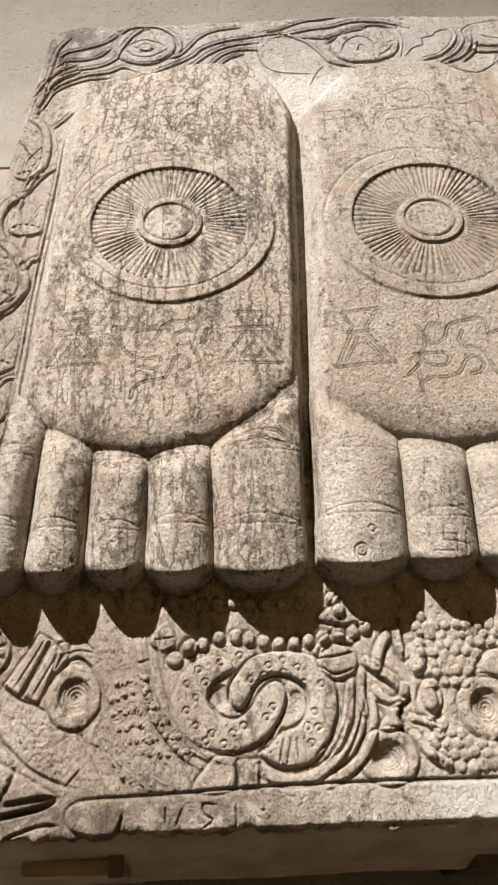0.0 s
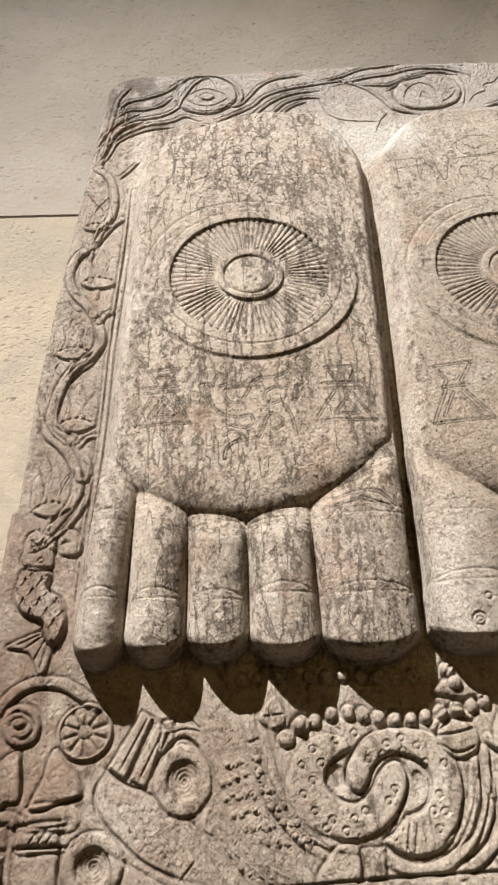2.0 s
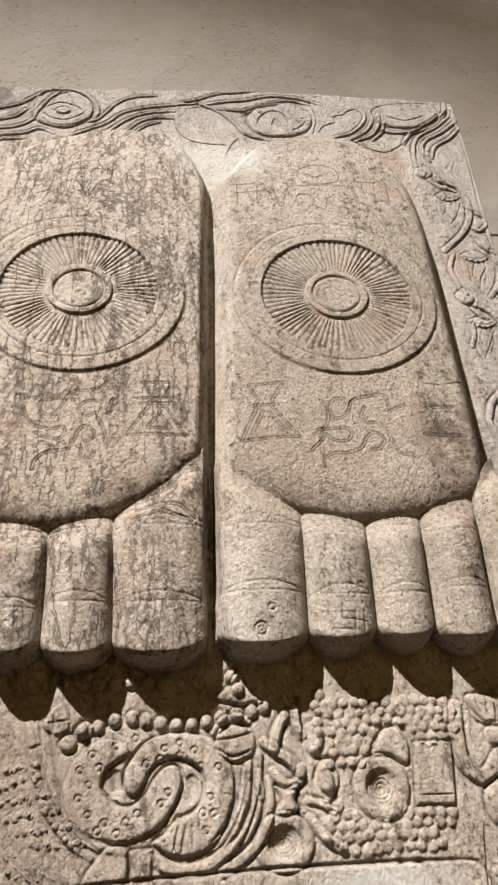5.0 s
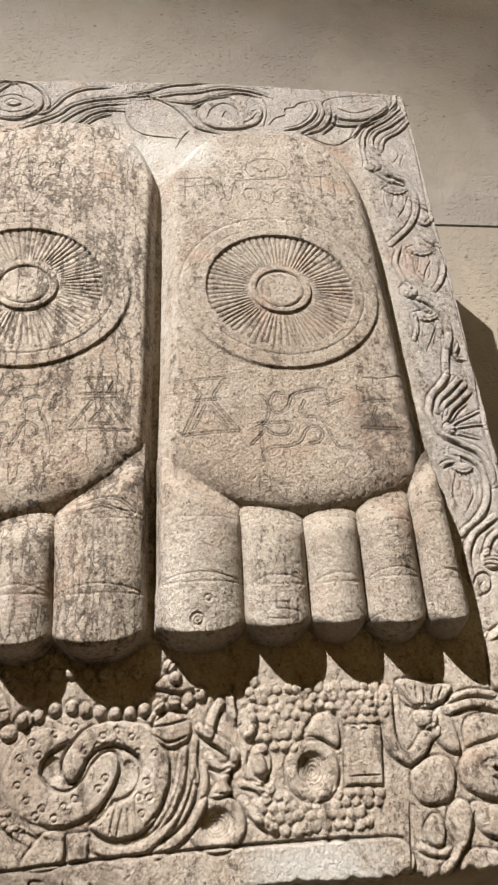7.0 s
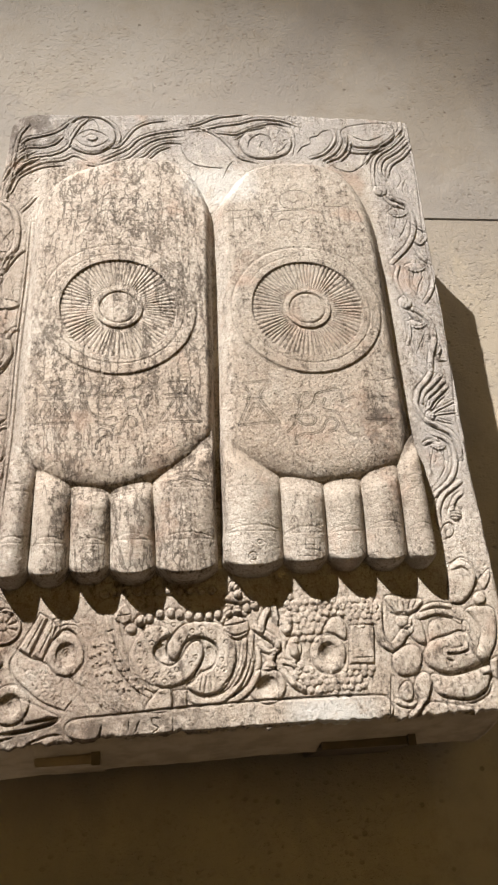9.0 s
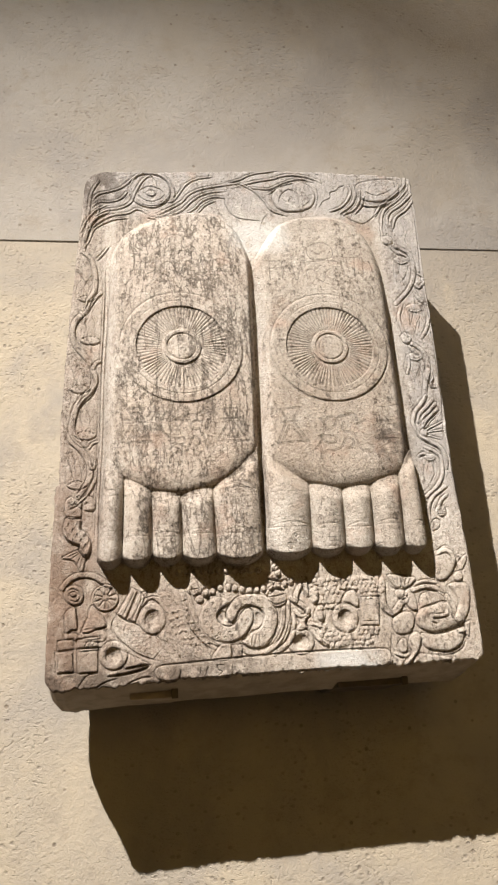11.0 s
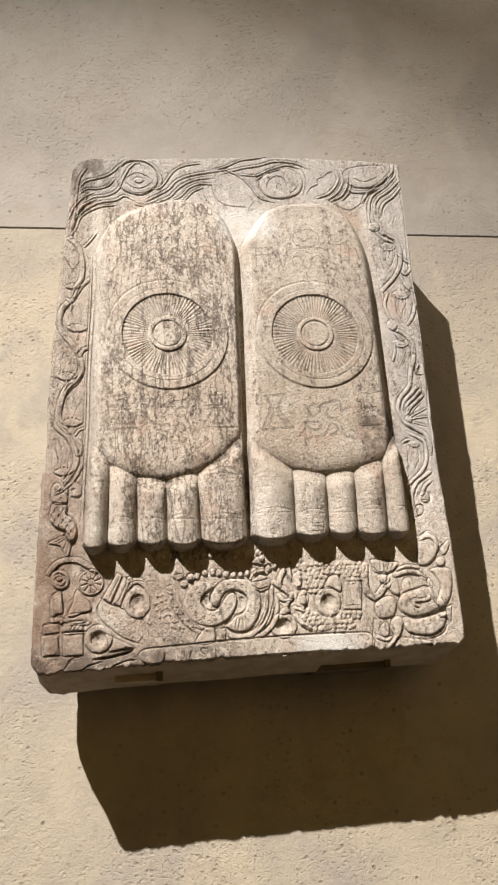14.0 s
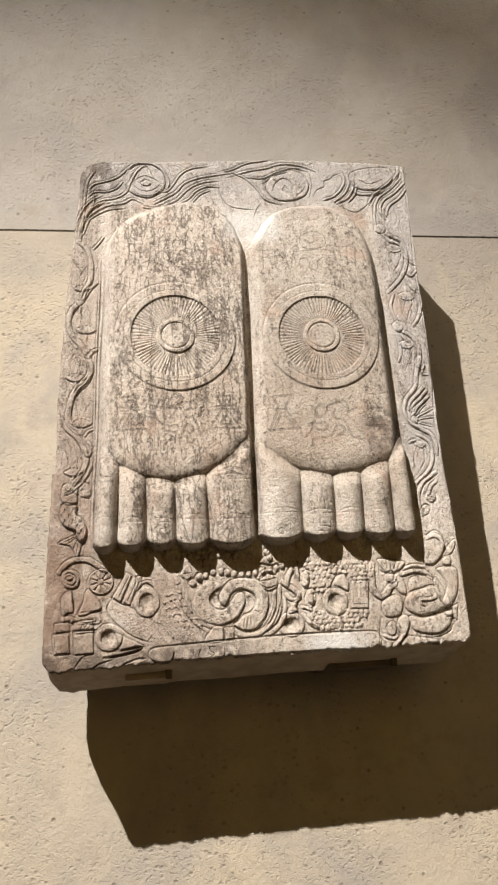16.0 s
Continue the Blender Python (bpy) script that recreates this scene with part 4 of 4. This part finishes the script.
ridge(4, 2, (409, 2003), (424, 2021), (439, 2034))
dome(406, 1992, 9, 4, 10)
ridge(11, 5, (397, 1982), (418, 1966), (439, 1953), (449, 1931), (448, 1901))
ridge(9, 4.5, (401, 1954), (423, 1943), (438, 1925), (438, 1897), (428, 1869), (410, 1848), (385, 1829))
ridge(7, 3.5, (382, 1931), (393, 1937), (402, 1935))
groove(4, 2, (398, 1918), (389, 1893), (387, 1868))
groove(4, 2, (418, 1913), (416, 1887), (402, 1863))
ridge(10, 5, (438, 1854), (418, 1841), (400, 1827), (386, 1800), (385, 1774), (390, 1750))
ridge(8, 4, (436, 1831), (422, 1820), (411, 1799))
dome(417, 1793, 13, 5, 14)
groove(2.5, 1.8, (408, 1801), (419, 1803), (432, 1800))
groove(2.5, 1.8, (406, 1796), (418, 1797), (430, 1795))
groove(2.5, 1.8, (405, 1790), (416, 1792), (429, 1789))
groove(2.5, 1.8, (404, 1785), (415, 1786), (427, 1783))
groove(4.5, 3.5, (384, 1756), (391, 1770), (403, 1776), (411, 1768), (406, 1753), (396, 1748), (393, 1757), (400, 1764))
tulip(416, 2486, 48, -1)
tulip(432, 2341, 50, -1)
tulip(412, 2200, 46, -1)
tulip(409, 1928, 34, -1)
groove(3.5, 2.2, (394, 2475), (392, 2442), (398, 2416))
groove(3.5, 2.2, (437, 2473), (423, 2439), (407, 2414))
groove(3.5, 2.2, (417, 2322), (415, 2293), (422, 2273))
groove(3.5, 2.2, (447, 2320), (432, 2293), (426, 2273))
groove(3.5, 2.2, (392, 2183), (392, 2151), (397, 2127))
groove(3.5, 2.2, (428, 2185), (413, 2153), (399, 2127))
# top border: strands, medallions and leaves
ridge(7, 2.3, (-387, 2600), (-355, 2620), (-319, 2629), (-293, 2647), (-278, 2682), (-258, 2719), (-233, 2735))
ridge(7, 2.3, (-397, 2557), (-373, 2585), (-340, 2605), (-300, 2613), (-277, 2627), (-251, 2615))
ridge(7, 2.3, (-391, 2652), (-373, 2671), (-346, 2680), (-317, 2692), (-295, 2714), (-271, 2739))
ridge(6, 2.3, (-394, 2627), (-375, 2645), (-346, 2647), (-319, 2658), (-301, 2679))
ridge(7, 2.3, (-404, 2551), (-400, 2596), (-397, 2640), (-391, 2678), (-373, 2712))
ridge(6, 2.3, (-409, 2505), (-399, 2527), (-387, 2560), (-368, 2576), (-338, 2592), (-298, 2599))
ridge(5, 2.3, (-377, 2606), (-375, 2632), (-386, 2659))
plate(9, 5, (-293, 2678), (-285, 2711), (-263, 2732), (-225, 2734), (-197, 2714), (-188, 2681), (-199, 2652), (-228, 2632), (-257, 2634), (-282, 2649), tag=tag_of("medallion"))
groove(3.5, 2.6, (-278, 2675), (-261, 2690), (-241, 2698), (-218, 2690), (-204, 2677))
groove(3.5, 2.6, (-277, 2672), (-258, 2655), (-238, 2650), (-217, 2658), (-202, 2674))
groove(3, 2, (-280, 2659), (-258, 2639), (-237, 2636), (-212, 2643), (-196, 2661))
groove(3, 2.2, (-259, 2692), (-253, 2717), (-241, 2730), (-229, 2717), (-222, 2693))
dome(-239, 2675, 13, 4, 9)
ridge(7, 3.5, (-293, 2675), (-289, 2708), (-265, 2739), (-225, 2741), (-195, 2721), (-180, 2688), (-182, 2662))
ridge(6, 2.3, (-205, 2651), (-184, 2655), (-166, 2679), (-145, 2711), (-115, 2729), (-75, 2737))
ridge(7, 2.3, (-221, 2613), (-187, 2634), (-160, 2653), (-139, 2679), (-105, 2697), (-47, 2711), (-6, 2719))
ridge(7, 2.3, (-194, 2609), (-162, 2626), (-137, 2653), (-112, 2674), (-78, 2688), (-46, 2692))
ridge(6, 2.3, (-158, 2613), (-127, 2633), (-107, 2657), (-78, 2671), (-45, 2671))
ridge(5, 2.3, (-120, 2619), (-98, 2645), (-71, 2660))
ridge(6, 2.3, (-251, 2603), (-220, 2598), (-189, 2611))
groove(4, 2.6, (-46, 2682), (-45, 2656), (-35, 2624), (-14, 2607), (17, 2602), (51, 2600))
ridge(6, 3, (-10, 2722), (31, 2698), (59, 2666), (78, 2634), (120, 2619))
groove(3, 2, (67, 2624), (54, 2605), (40, 2570))
groove(3, 1.8, (-27, 2699), (-2, 2707), (18, 2694))
ridge(6, 2.3, (-49, 2714), (-6, 2729), (36, 2751), (78, 2760), (121, 2772), (184, 2774), (216, 2759))
ridge(7, 2.3, (3, 2714), (45, 2727), (87, 2737), (129, 2751), (181, 2749), (225, 2731))
ridge(6, 2.3, (31, 2705), (74, 2703), (116, 2724), (159, 2740), (202, 2731))
ridge(5, 2.3, (72, 2686), (103, 2710), (145, 2725))
plate(9, 5, (83, 2673), (96, 2703), (127, 2725), (163, 2729), (192, 2713), (202, 2683), (189, 2650), (157, 2633), (117, 2631), (93, 2644), tag=tag_of("medallion"))
groove(4, 2.6, (99, 2654), (108, 2684), (132, 2701), (153, 2688), (157, 2659))
groove(3, 2.2, (126, 2658), (134, 2678), (145, 2665))
groove(3, 2, (161, 2646), (178, 2659), (191, 2679))
groove(2.5, 1.5, (106, 2697), (110, 2684))
groove(2.5, 1.5, (147, 2722), (145, 2708))
groove(2.5, 1.5, (177, 2716), (169, 2702))
groove(2.5, 1.5, (192, 2689), (181, 2682))
groove(4, 2.6, (207, 2721), (211, 2690), (200, 2640))
groove(3.5, 3, (209, 2647), (224, 2669), (244, 2681), (245, 2698), (263, 2705), (273, 2717), (292, 2723))
ridge(7, 3.8, (299, 2723), (303, 2700), (290, 2672), (266, 2648), (238, 2636))
ridge(7, 3.8, (314, 2722), (315, 2691), (298, 2658), (267, 2632))
ridge(7, 3.8, (328, 2709), (325, 2677), (306, 2645), (276, 2628))
ridge(7, 3.8, (336, 2685), (328, 2657), (307, 2632))
plate(9, 4.5, (318, 2712), (334, 2733), (384, 2746), (433, 2746), (445, 2719), (427, 2687), (377, 2671), (332, 2679), tag=tag_of("medallion"))
ridge(9, 3.5, (314, 2698), (328, 2665), (369, 2658), (417, 2675), (454, 2716), (464, 2754))
groove(3.5, 2.2, (343, 2703), (375, 2691), (417, 2710))
groove(4, 2.4, (258, 2636), (302, 2606), (331, 2601), (364, 2628), (393, 2659))
ridge(7.5, 4, (466, 2716), (432, 2679), (393, 2646), (379, 2606), (387, 2572))
ridge(7.5, 4, (475, 2700), (442, 2665), (405, 2636), (394, 2604), (403, 2580))
ridge(7.5, 4, (480, 2683), (454, 2649), (421, 2621), (408, 2588))
ridge(7.5, 4, (462, 2733), (428, 2694), (383, 2658), (363, 2625))
groove(3, 1.8, (432, 2612), (440, 2583), (425, 2555))
groove(3, 1.8, (450, 2584), (438, 2549), (449, 2521))
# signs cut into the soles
engrave(3.2, 1.4, (43, 2037), (89, 2039))
engrave(3.2, 1.4, (44, 2034), (55, 2013), (50, 2004))
engrave(3.2, 1.4, (87, 2036), (72, 2012), (74, 2004))
engrave(3.2, 1.4, (44, 2004), (79, 2005))
engrave(3.2, 1.4, (52, 2000), (31, 1953))
engrave(3.2, 1.4, (72, 2000), (102, 1955))
engrave(3.2, 1.4, (31, 1952), (102, 1955))
engrave(3.2, 1.4, (60, 1995), (44, 1961))
engrave(3.2, 1.4, (67, 1993), (87, 1961))
engrave(3.2, 1.4, (134, 2010), (142, 1998), (141, 1978), (132, 1965), (121, 1958), bent=True)
engrave(3.2, 1.4, (174, 2008), (167, 1990), (154, 1982), (146, 1989), (146, 2001), (153, 2013), (165, 2013), bent=True)
engrave(3.2, 1.4, (170, 1997), (176, 2010), (188, 2016), (216, 2020), (222, 2011), (223, 1993), bent=True)
engrave(3.2, 1.4, (244, 2005), (233, 2000), (223, 1995), bent=True)
engrave(3.2, 1.4, (191, 2001), (185, 1987), (191, 1977), (207, 1975), (215, 1963), (220, 1946), (228, 1930), (242, 1929), bent=True)
engrave(3.2, 1.4, (127, 1966), (146, 1967), (165, 1967), (169, 1958), (161, 1949), (145, 1950), (134, 1960), bent=True)
engrave(3.2, 1.4, (116, 1935), (133, 1953))
engrave(3.2, 1.4, (130, 1911), (130, 1922), (143, 1930), (164, 1932), (179, 1939), (189, 1956), (201, 1961), (209, 1952), (204, 1939), (193, 1935), bent=True)
engrave(3.2, 1.4, (130, 1957), (129, 1937), (131, 1916), bent=True)
engrave(3.4, 1.6, (263, 1959), (290, 1958), (318, 1959))
engrave(3.4, 1.6, (274, 2000), (308, 2004))
engrave(3.4, 1.6, (287, 1992), (279, 1973))
engrave(0, 1.5, (276, 2040), (299, 2039), (335, 2050))
engrave(0, 1.5, (120, 1728), (143, 1727), (141, 1709))
engrave(0, 1.5, (128, 1738), (127, 1720), (154, 1718))
engrave(0, 1.5, (116, 1710), (137, 1708))
engrave(0, 1.5, (153, 1731), (152, 1707))
engrave(0, 1.5, (221, 1721), (232, 1712), (252, 1713))
engrave(0, 1.5, (151, 2478), (157, 2498), (183, 2511), (208, 2506), (219, 2487), (214, 2464), (183, 2455), (159, 2457), (150, 2477), bent=True)
engrave(0, 1.5, (124, 2454), (142, 2466), (146, 2452), (124, 2453))
engrave(0, 1.5, (133, 2447), (125, 2418), (120, 2393), (113, 2389), (110, 2417), (107, 2453), bent=True)
engrave(0, 1.5, (133, 2444), (173, 2450), (213, 2453), (236, 2440), (243, 2408), (258, 2395), bent=True)
engrave(0, 1.5, (144, 2394), (143, 2416), (156, 2424), (170, 2414), (166, 2392), bent=True)
engrave(0, 1.5, (187, 2390), (194, 2415), (208, 2427), (219, 2417), (217, 2403), bent=True)
engrave(0, 1.5, (170, 2393), (182, 2383), (190, 2394))
engrave(0, 1.5, (37, 2451), (92, 2448))
engrave(0, 1.5, (46, 2427), (89, 2430))
engrave(0, 1.5, (51, 2452), (49, 2392))
engrave(0, 1.5, (83, 2451), (80, 2404))
engrave(0, 1.5, (94, 2444), (104, 2406))
engrave(0, 1.5, (247, 2463), (285, 2466))
engrave(0, 1.5, (253, 2452), (254, 2419))
engrave(0, 1.5, (275, 2465), (268, 2409))
engrave(0, 1.5, (295, 2467), (293, 2415))
engrave(0, 1.5, (263, 2409), (293, 2413))
engrave(0, 1.5, (314, 2453), (319, 2420))
engrave(0, 1.5, (171, 2480), (180, 2473), (191, 2481))
ring(38, 1711, 6.5, 3.9, -1.6)
ring(51, 1734, 3.6, 2.6, -1.4)
ring(38, 1711, 2.6, 2.6, -1.2)
engrave(3.0, 1.4, (-311, 2040), (-272, 2041))
engrave(3.0, 1.4, (-309, 2038), (-299, 2018))
engrave(3.0, 1.4, (-274, 2037), (-281, 2018))
engrave(3.0, 1.4, (-299, 2029), (-283, 2028))
engrave(3.0, 1.4, (-315, 2013), (-273, 2014))
engrave(3.0, 1.4, (-313, 2006), (-272, 2007))
engrave(3.0, 1.4, (-304, 2003), (-323, 1960))
engrave(3.0, 1.4, (-277, 2002), (-259, 1960))
engrave(3.0, 1.4, (-290, 1999), (-307, 1970), (-269, 1970), (-290, 1999))
engrave(3.0, 1.4, (-289, 1986), (-295, 1976), (-282, 1976))
engrave(3.0, 1.4, (-322, 1958), (-258, 1960))
engrave(3.0, 1.4, (-93, 2037), (-53, 2041))
engrave(3.0, 1.4, (-89, 2034), (-81, 2018))
engrave(3.0, 1.4, (-55, 2035), (-64, 2017))
engrave(3.0, 1.4, (-97, 2013), (-50, 2016))
engrave(3.0, 1.4, (-95, 2005), (-52, 2007))
engrave(3.0, 1.4, (-83, 2002), (-109, 1960))
engrave(3.0, 1.4, (-63, 2002), (-39, 1961))
engrave(3.0, 1.4, (-109, 1957), (-36, 1961))
engrave(3.0, 1.4, (-70, 1991), (-85, 1968), (-56, 1969), (-70, 1991))
engrave(3.0, 1.4, (-245, 2015), (-232, 2017), (-222, 2031), (-209, 2019), (-219, 2013), (-234, 2011), bent=True)
engrave(3.0, 1.4, (-239, 2010), (-234, 1993), (-228, 1978), (-216, 1969), (-199, 1966), (-186, 1968), (-184, 1958), (-192, 1951), (-208, 1954), (-218, 1961), bent=True)
engrave(3.0, 1.4, (-184, 2017), (-190, 2000), (-200, 1987), (-211, 1989), (-217, 1999), (-213, 2009), (-202, 2010), bent=True)
engrave(3.0, 1.4, (-184, 2015), (-174, 2024), (-155, 2025), (-139, 2033), (-134, 2044), bent=True)
engrave(3.0, 1.4, (-141, 2006), (-155, 2009), (-166, 2003), (-169, 1991), (-160, 1985), (-149, 1990), bent=True)
engrave(3.0, 1.4, (-134, 2041), (-128, 2025), (-121, 2016), (-130, 2007), (-127, 1996), (-134, 1989), bent=True)
engrave(3.0, 1.4, (-178, 1938), (-172, 1949), (-168, 1963), (-160, 1970), (-149, 1961), (-152, 1950), (-159, 1948), bent=True)
engrave(3.0, 1.4, (-218, 1909), (-215, 1922), (-205, 1931), (-192, 1934), (-178, 1937), bent=True)
engrave(3.0, 1.4, (-145, 1982), (-139, 1969), (-135, 1952), (-134, 1939), bent=True)
engrave(3.0, 1.4, (-218, 1940), (-209, 1946), (-200, 1942), bent=True)
engrave(3.4, 1.6, (-96, 1858), (-71, 1863), (-46, 1859), (-30, 1847))
engrave(3.4, 1.6, (-97, 1846), (-69, 1852), (-34, 1841))
engrave(0, 1.5, (-212, 2457), (-212, 2478), (-198, 2495), (-180, 2498))
engrave(0, 1.5, (-206, 2446), (-208, 2419), (-191, 2411), (-179, 2371))
engrave(0, 1.5, (-179, 2371), (-168, 2400))
engrave(0, 1.5, (-226, 2461), (-206, 2460))
engrave(0, 1.5, (-237, 2410), (-244, 2384), (-222, 2378))
engrave(0, 1.5, (-226, 2433), (-222, 2386))
engrave(0, 1.5, (-144, 2493), (-146, 2450), (-131, 2446))
engrave(0, 1.5, (-127, 2463), (-119, 2421), (-120, 2398))
engrave(0, 1.5, (-288, 2464), (-255, 2462))
engrave(0, 1.5, (-288, 2439), (-254, 2438))
engrave(0, 1.5, (-287, 2416), (-259, 2411))
engrave(0, 1.5, (-286, 2464), (-287, 2396))
engrave(0, 1.5, (-259, 2462), (-261, 2411))
engrave(0, 1.5, (-83, 2454), (-53, 2446))
engrave(0, 1.5, (-82, 2437), (-59, 2432))
engrave(0, 1.5, (-77, 2416), (-56, 2412))
engrave(0, 1.5, (-75, 2454), (-75, 2419))
engrave(0, 1.5, (-64, 2446), (-67, 2416))
engrave(0, 1.5, (-163, 2465), (-149, 2479), (-145, 2464))
engrave(0, 1.5, (-332, 2291), (-314, 2296), (-306, 2314))
# grape clusters and scaly skin
beads(6.3, 7, (95, 1657), (120, 1648), (248, 1645), (242, 1600), (198, 1600), (193, 1607), (182, 1619), (165, 1616), (147, 1590), (129, 1573), (89, 1577))
beads(6.3, 7, (99, 1548), (128, 1540), (136, 1529), (154, 1525), (176, 1529), (190, 1536), (231, 1534), (223, 1518), (208, 1499), (189, 1492), (159, 1492), (130, 1495), (107, 1503), (94, 1509))
beads(3.6, 1.8, (-332, 1564), (-299, 1558), (-267, 1538), (-271, 1500), (-308, 1520))
# crowned sign on the heel
engrave(0, 1.4, (-214, 2495), (-211, 2513), (-199, 2525), (-183, 2529), (-167, 2525), bent=True)
engrave(0, 1.4, (-169, 2502), (-162, 2521), (-147, 2521), (-140, 2502), (-148, 2482), (-162, 2482), (-169, 2502), bent=True)
engrave(0, 1.3, (-208, 2473), (-171, 2477), (-129, 2473))
engrave(1.6, 1.4, (-220, 2430), (-208, 2441), (-192, 2432), (-180, 2396), (-167, 2429), (-155, 2444), (-139, 2429), bent=True)
engrave(1.6, 1.3, (-233, 2456), (-235, 2433), (-239, 2412), (-255, 2403), bent=True)
engrave(0, 1.3, (-123, 2464), (-118, 2436), (-109, 2417), bent=True)
engrave(0, 1.3, (-237, 2479), (-226, 2489), (-214, 2484), (-222, 2468), (-235, 2471), bent=True)

# ---- weathering and the worn outer arris ----
rough = sum(lattice(rng, H.shape, c) * a for c, a in ((30, 0.6), (75, 0.32), (170, 0.2), (330, 0.22)))
pits = np.clip(lattice(rng, H.shape, 240) - 0.55, 0, 1) * 2.4
H += rough - pits * eased(lattice(rng, H.shape, 12) + 0.6)
rim = np.minimum(np.minimum(U - left_of(V), right_of(V) - U), np.minimum(V - bottom[None, :], top[None, :] - V))
worn = 7 + 4 * lattice(rng, H.shape, 26)
H -= 9 * (1 - dome_profile(rim + 0.5, worn)) * (H < 30)

X, Y, Z = U / 1000, -H / 1000, V / 1000
GRID = np.stack([X, Y, Z], -1)
du, dv = np.gradient(GRID, axis=1), np.gradient(GRID, axis=0)
NORMAL = np.cross(du, dv)
NORMAL /= np.linalg.norm(NORMAL, axis=-1, keepdims=True) + 1e-12


def sheet(name, keep, parent, label=""):
    """The carved face where keep holds, as one mesh with the whole surface's shading."""
    quads = np.argwhere(keep)
    i, j = quads[:, 0], quads[:, 1]
    corner = np.stack([i * NU + j, i * NU + j + 1, (i + 1) * NU + j + 1, (i + 1) * NU + j], 1)
    used, faces = np.unique(corner.ravel(), return_inverse=True)
    me = bpy.data.meshes.new(name)
    me.vertices.add(len(used))
    me.vertices.foreach_set("co", GRID.reshape(-1, 3)[used].ravel())
    me.loops.add(len(faces))
    me.loops.foreach_set("vertex_index", faces.ravel().astype(np.int32))
    me.polygons.add(len(quads))
    me.polygons.foreach_set("loop_start", np.arange(0, 4 * len(quads), 4, dtype=np.int32))
    me.polygons.foreach_set("loop_total", np.full(len(quads), 4, np.int32))
    me.update(calc_edges=True)
    me.shade_smooth()
    me.normals_split_custom_set_from_vertices(NORMAL.reshape(-1, 3)[used].astype(np.float32))
    me.attributes.new("line_dark", "FLOAT", "POINT").data.foreach_set("value", LINE_DARK.ravel()[used].astype(np.float32))
    me.materials.append(STONE)
    ob = new(name, me)
    ob.parent = parent
    if label:
        ob["label"] = label
    return ob


relief = tagged(new("footprint_relief"), "weathered beige stone slab with two giant carved footprints on brackets", "stone relief")
FACE = PART[:-1, :-1]
slab = sheet("slab", FACE == 0, relief, "worn slab face with carved vine borders and a frieze")
for first in (1, 8):
    sole = sheet("foot", FACE == first, relief, "stained sole with faint engraved signs")
    for k in range(1, 6):
        sheet("toe", FACE == first + k, sole)
    sheet("wheel", FACE == first + 6, sole, "carved many-spoked wheel with a raised hub")

for k, name in enumerate(TAGS):
    sheet(name, FACE == 20 + k, slab)

# sides, underside and back of the slab: the rim of the face carried back with broken edges
loop = [(0, j) for j in range(NU)] + [(i, NU - 1) for i in range(1, NV)] + [(NV - 1, j) for j in range(NU - 2, -1, -1)] + [(i, 0) for i in range(NV - 2, 0, -1)]
loop = loop[::4]
front = np.array([GRID[i, j] for i, j in loop])
mid = front.mean(0)
verts, faces = [], []
for k, (deep, shrink) in enumerate(((0.0, 0.0), (0.02, 0.001), (0.06, 0.003), (0.11, 0.002), (0.16, 0.006), (THICK, 0.016))):
    r = np.random.default_rng(40 + k)
    jag = np.convolve(r.uniform(-1, 1, len(front) + 30), np.ones(31) / 14, "valid")[: len(front)] * (0.004 if k else 0)
    ring_k = front.copy()
    if k:
        ring_k[:, 1] = deep
        under = (np.abs(front[:, 0]) < 0.44) & (front[:, 2] < 1.475)
        ring_k[under, 2] = np.interp(front[under, 0], [-0.486, -0.2, 0.464], [1.437, 1.446, 1.452])
    way = mid - front
    way[:, 1] = 0
    ring_k += np.sign(way) * np.minimum(np.abs(way), np.clip(shrink + jag, -0.003, 1)[:, None]) * (np.abs(way) > 0.35 * np.array([1, 1, 1.45])) if k else 0
    low = np.clip((front[:, 2] < 1.47) * 1.0, 0, 1)
    ring_k[:, 2] -= low * (shrink + 0.030 * min(1, deep / 0.15)) if k else 0
    verts.append(ring_k)
n = len(front)
for k in range(len(verts) - 1):
    for a in range(n):
        b = (a + 1) % n
        faces.append((k * n + a, (k + 1) * n + a, (k + 1) * n + b, k * n + b))
faces.append(tuple(range((len(verts) - 1) * n, len(verts) * n)))
me = bpy.data.meshes.new("back")
me.from_pydata(np.vstack(verts).tolist(), [], faces)
me.update()
me.materials.append(HEWN)
back = new("back", me)
back.parent = relief
back["label"] = "rough-hewn edge and back of the slab"

# ---- brackets that carry the slab ----
for u0, u1, y0, tone in ((-0.315, -0.215, 0.060, HEWN), (0.150, 0.310, 0.100, STEEL)):
    holder = tagged(new("wall_bracket"), "steel bracket under the stone slab, fixed to the wall", "bracket", "slab brackets")
    part("arm", box(u0, u1, y0, WALL_Y, 1.417, 1.432, 0.002), tone, holder)
    part("lip", box(u1 - 0.012, u1 + 0.002, y0 - 0.008, y0, 1.414, 1.436, 0.001), STEEL, holder)
    part("back_plate", box(u0, u1, WALL_Y - 0.008, WALL_Y, 1.45, 1.62, 0.002), STEEL, holder)
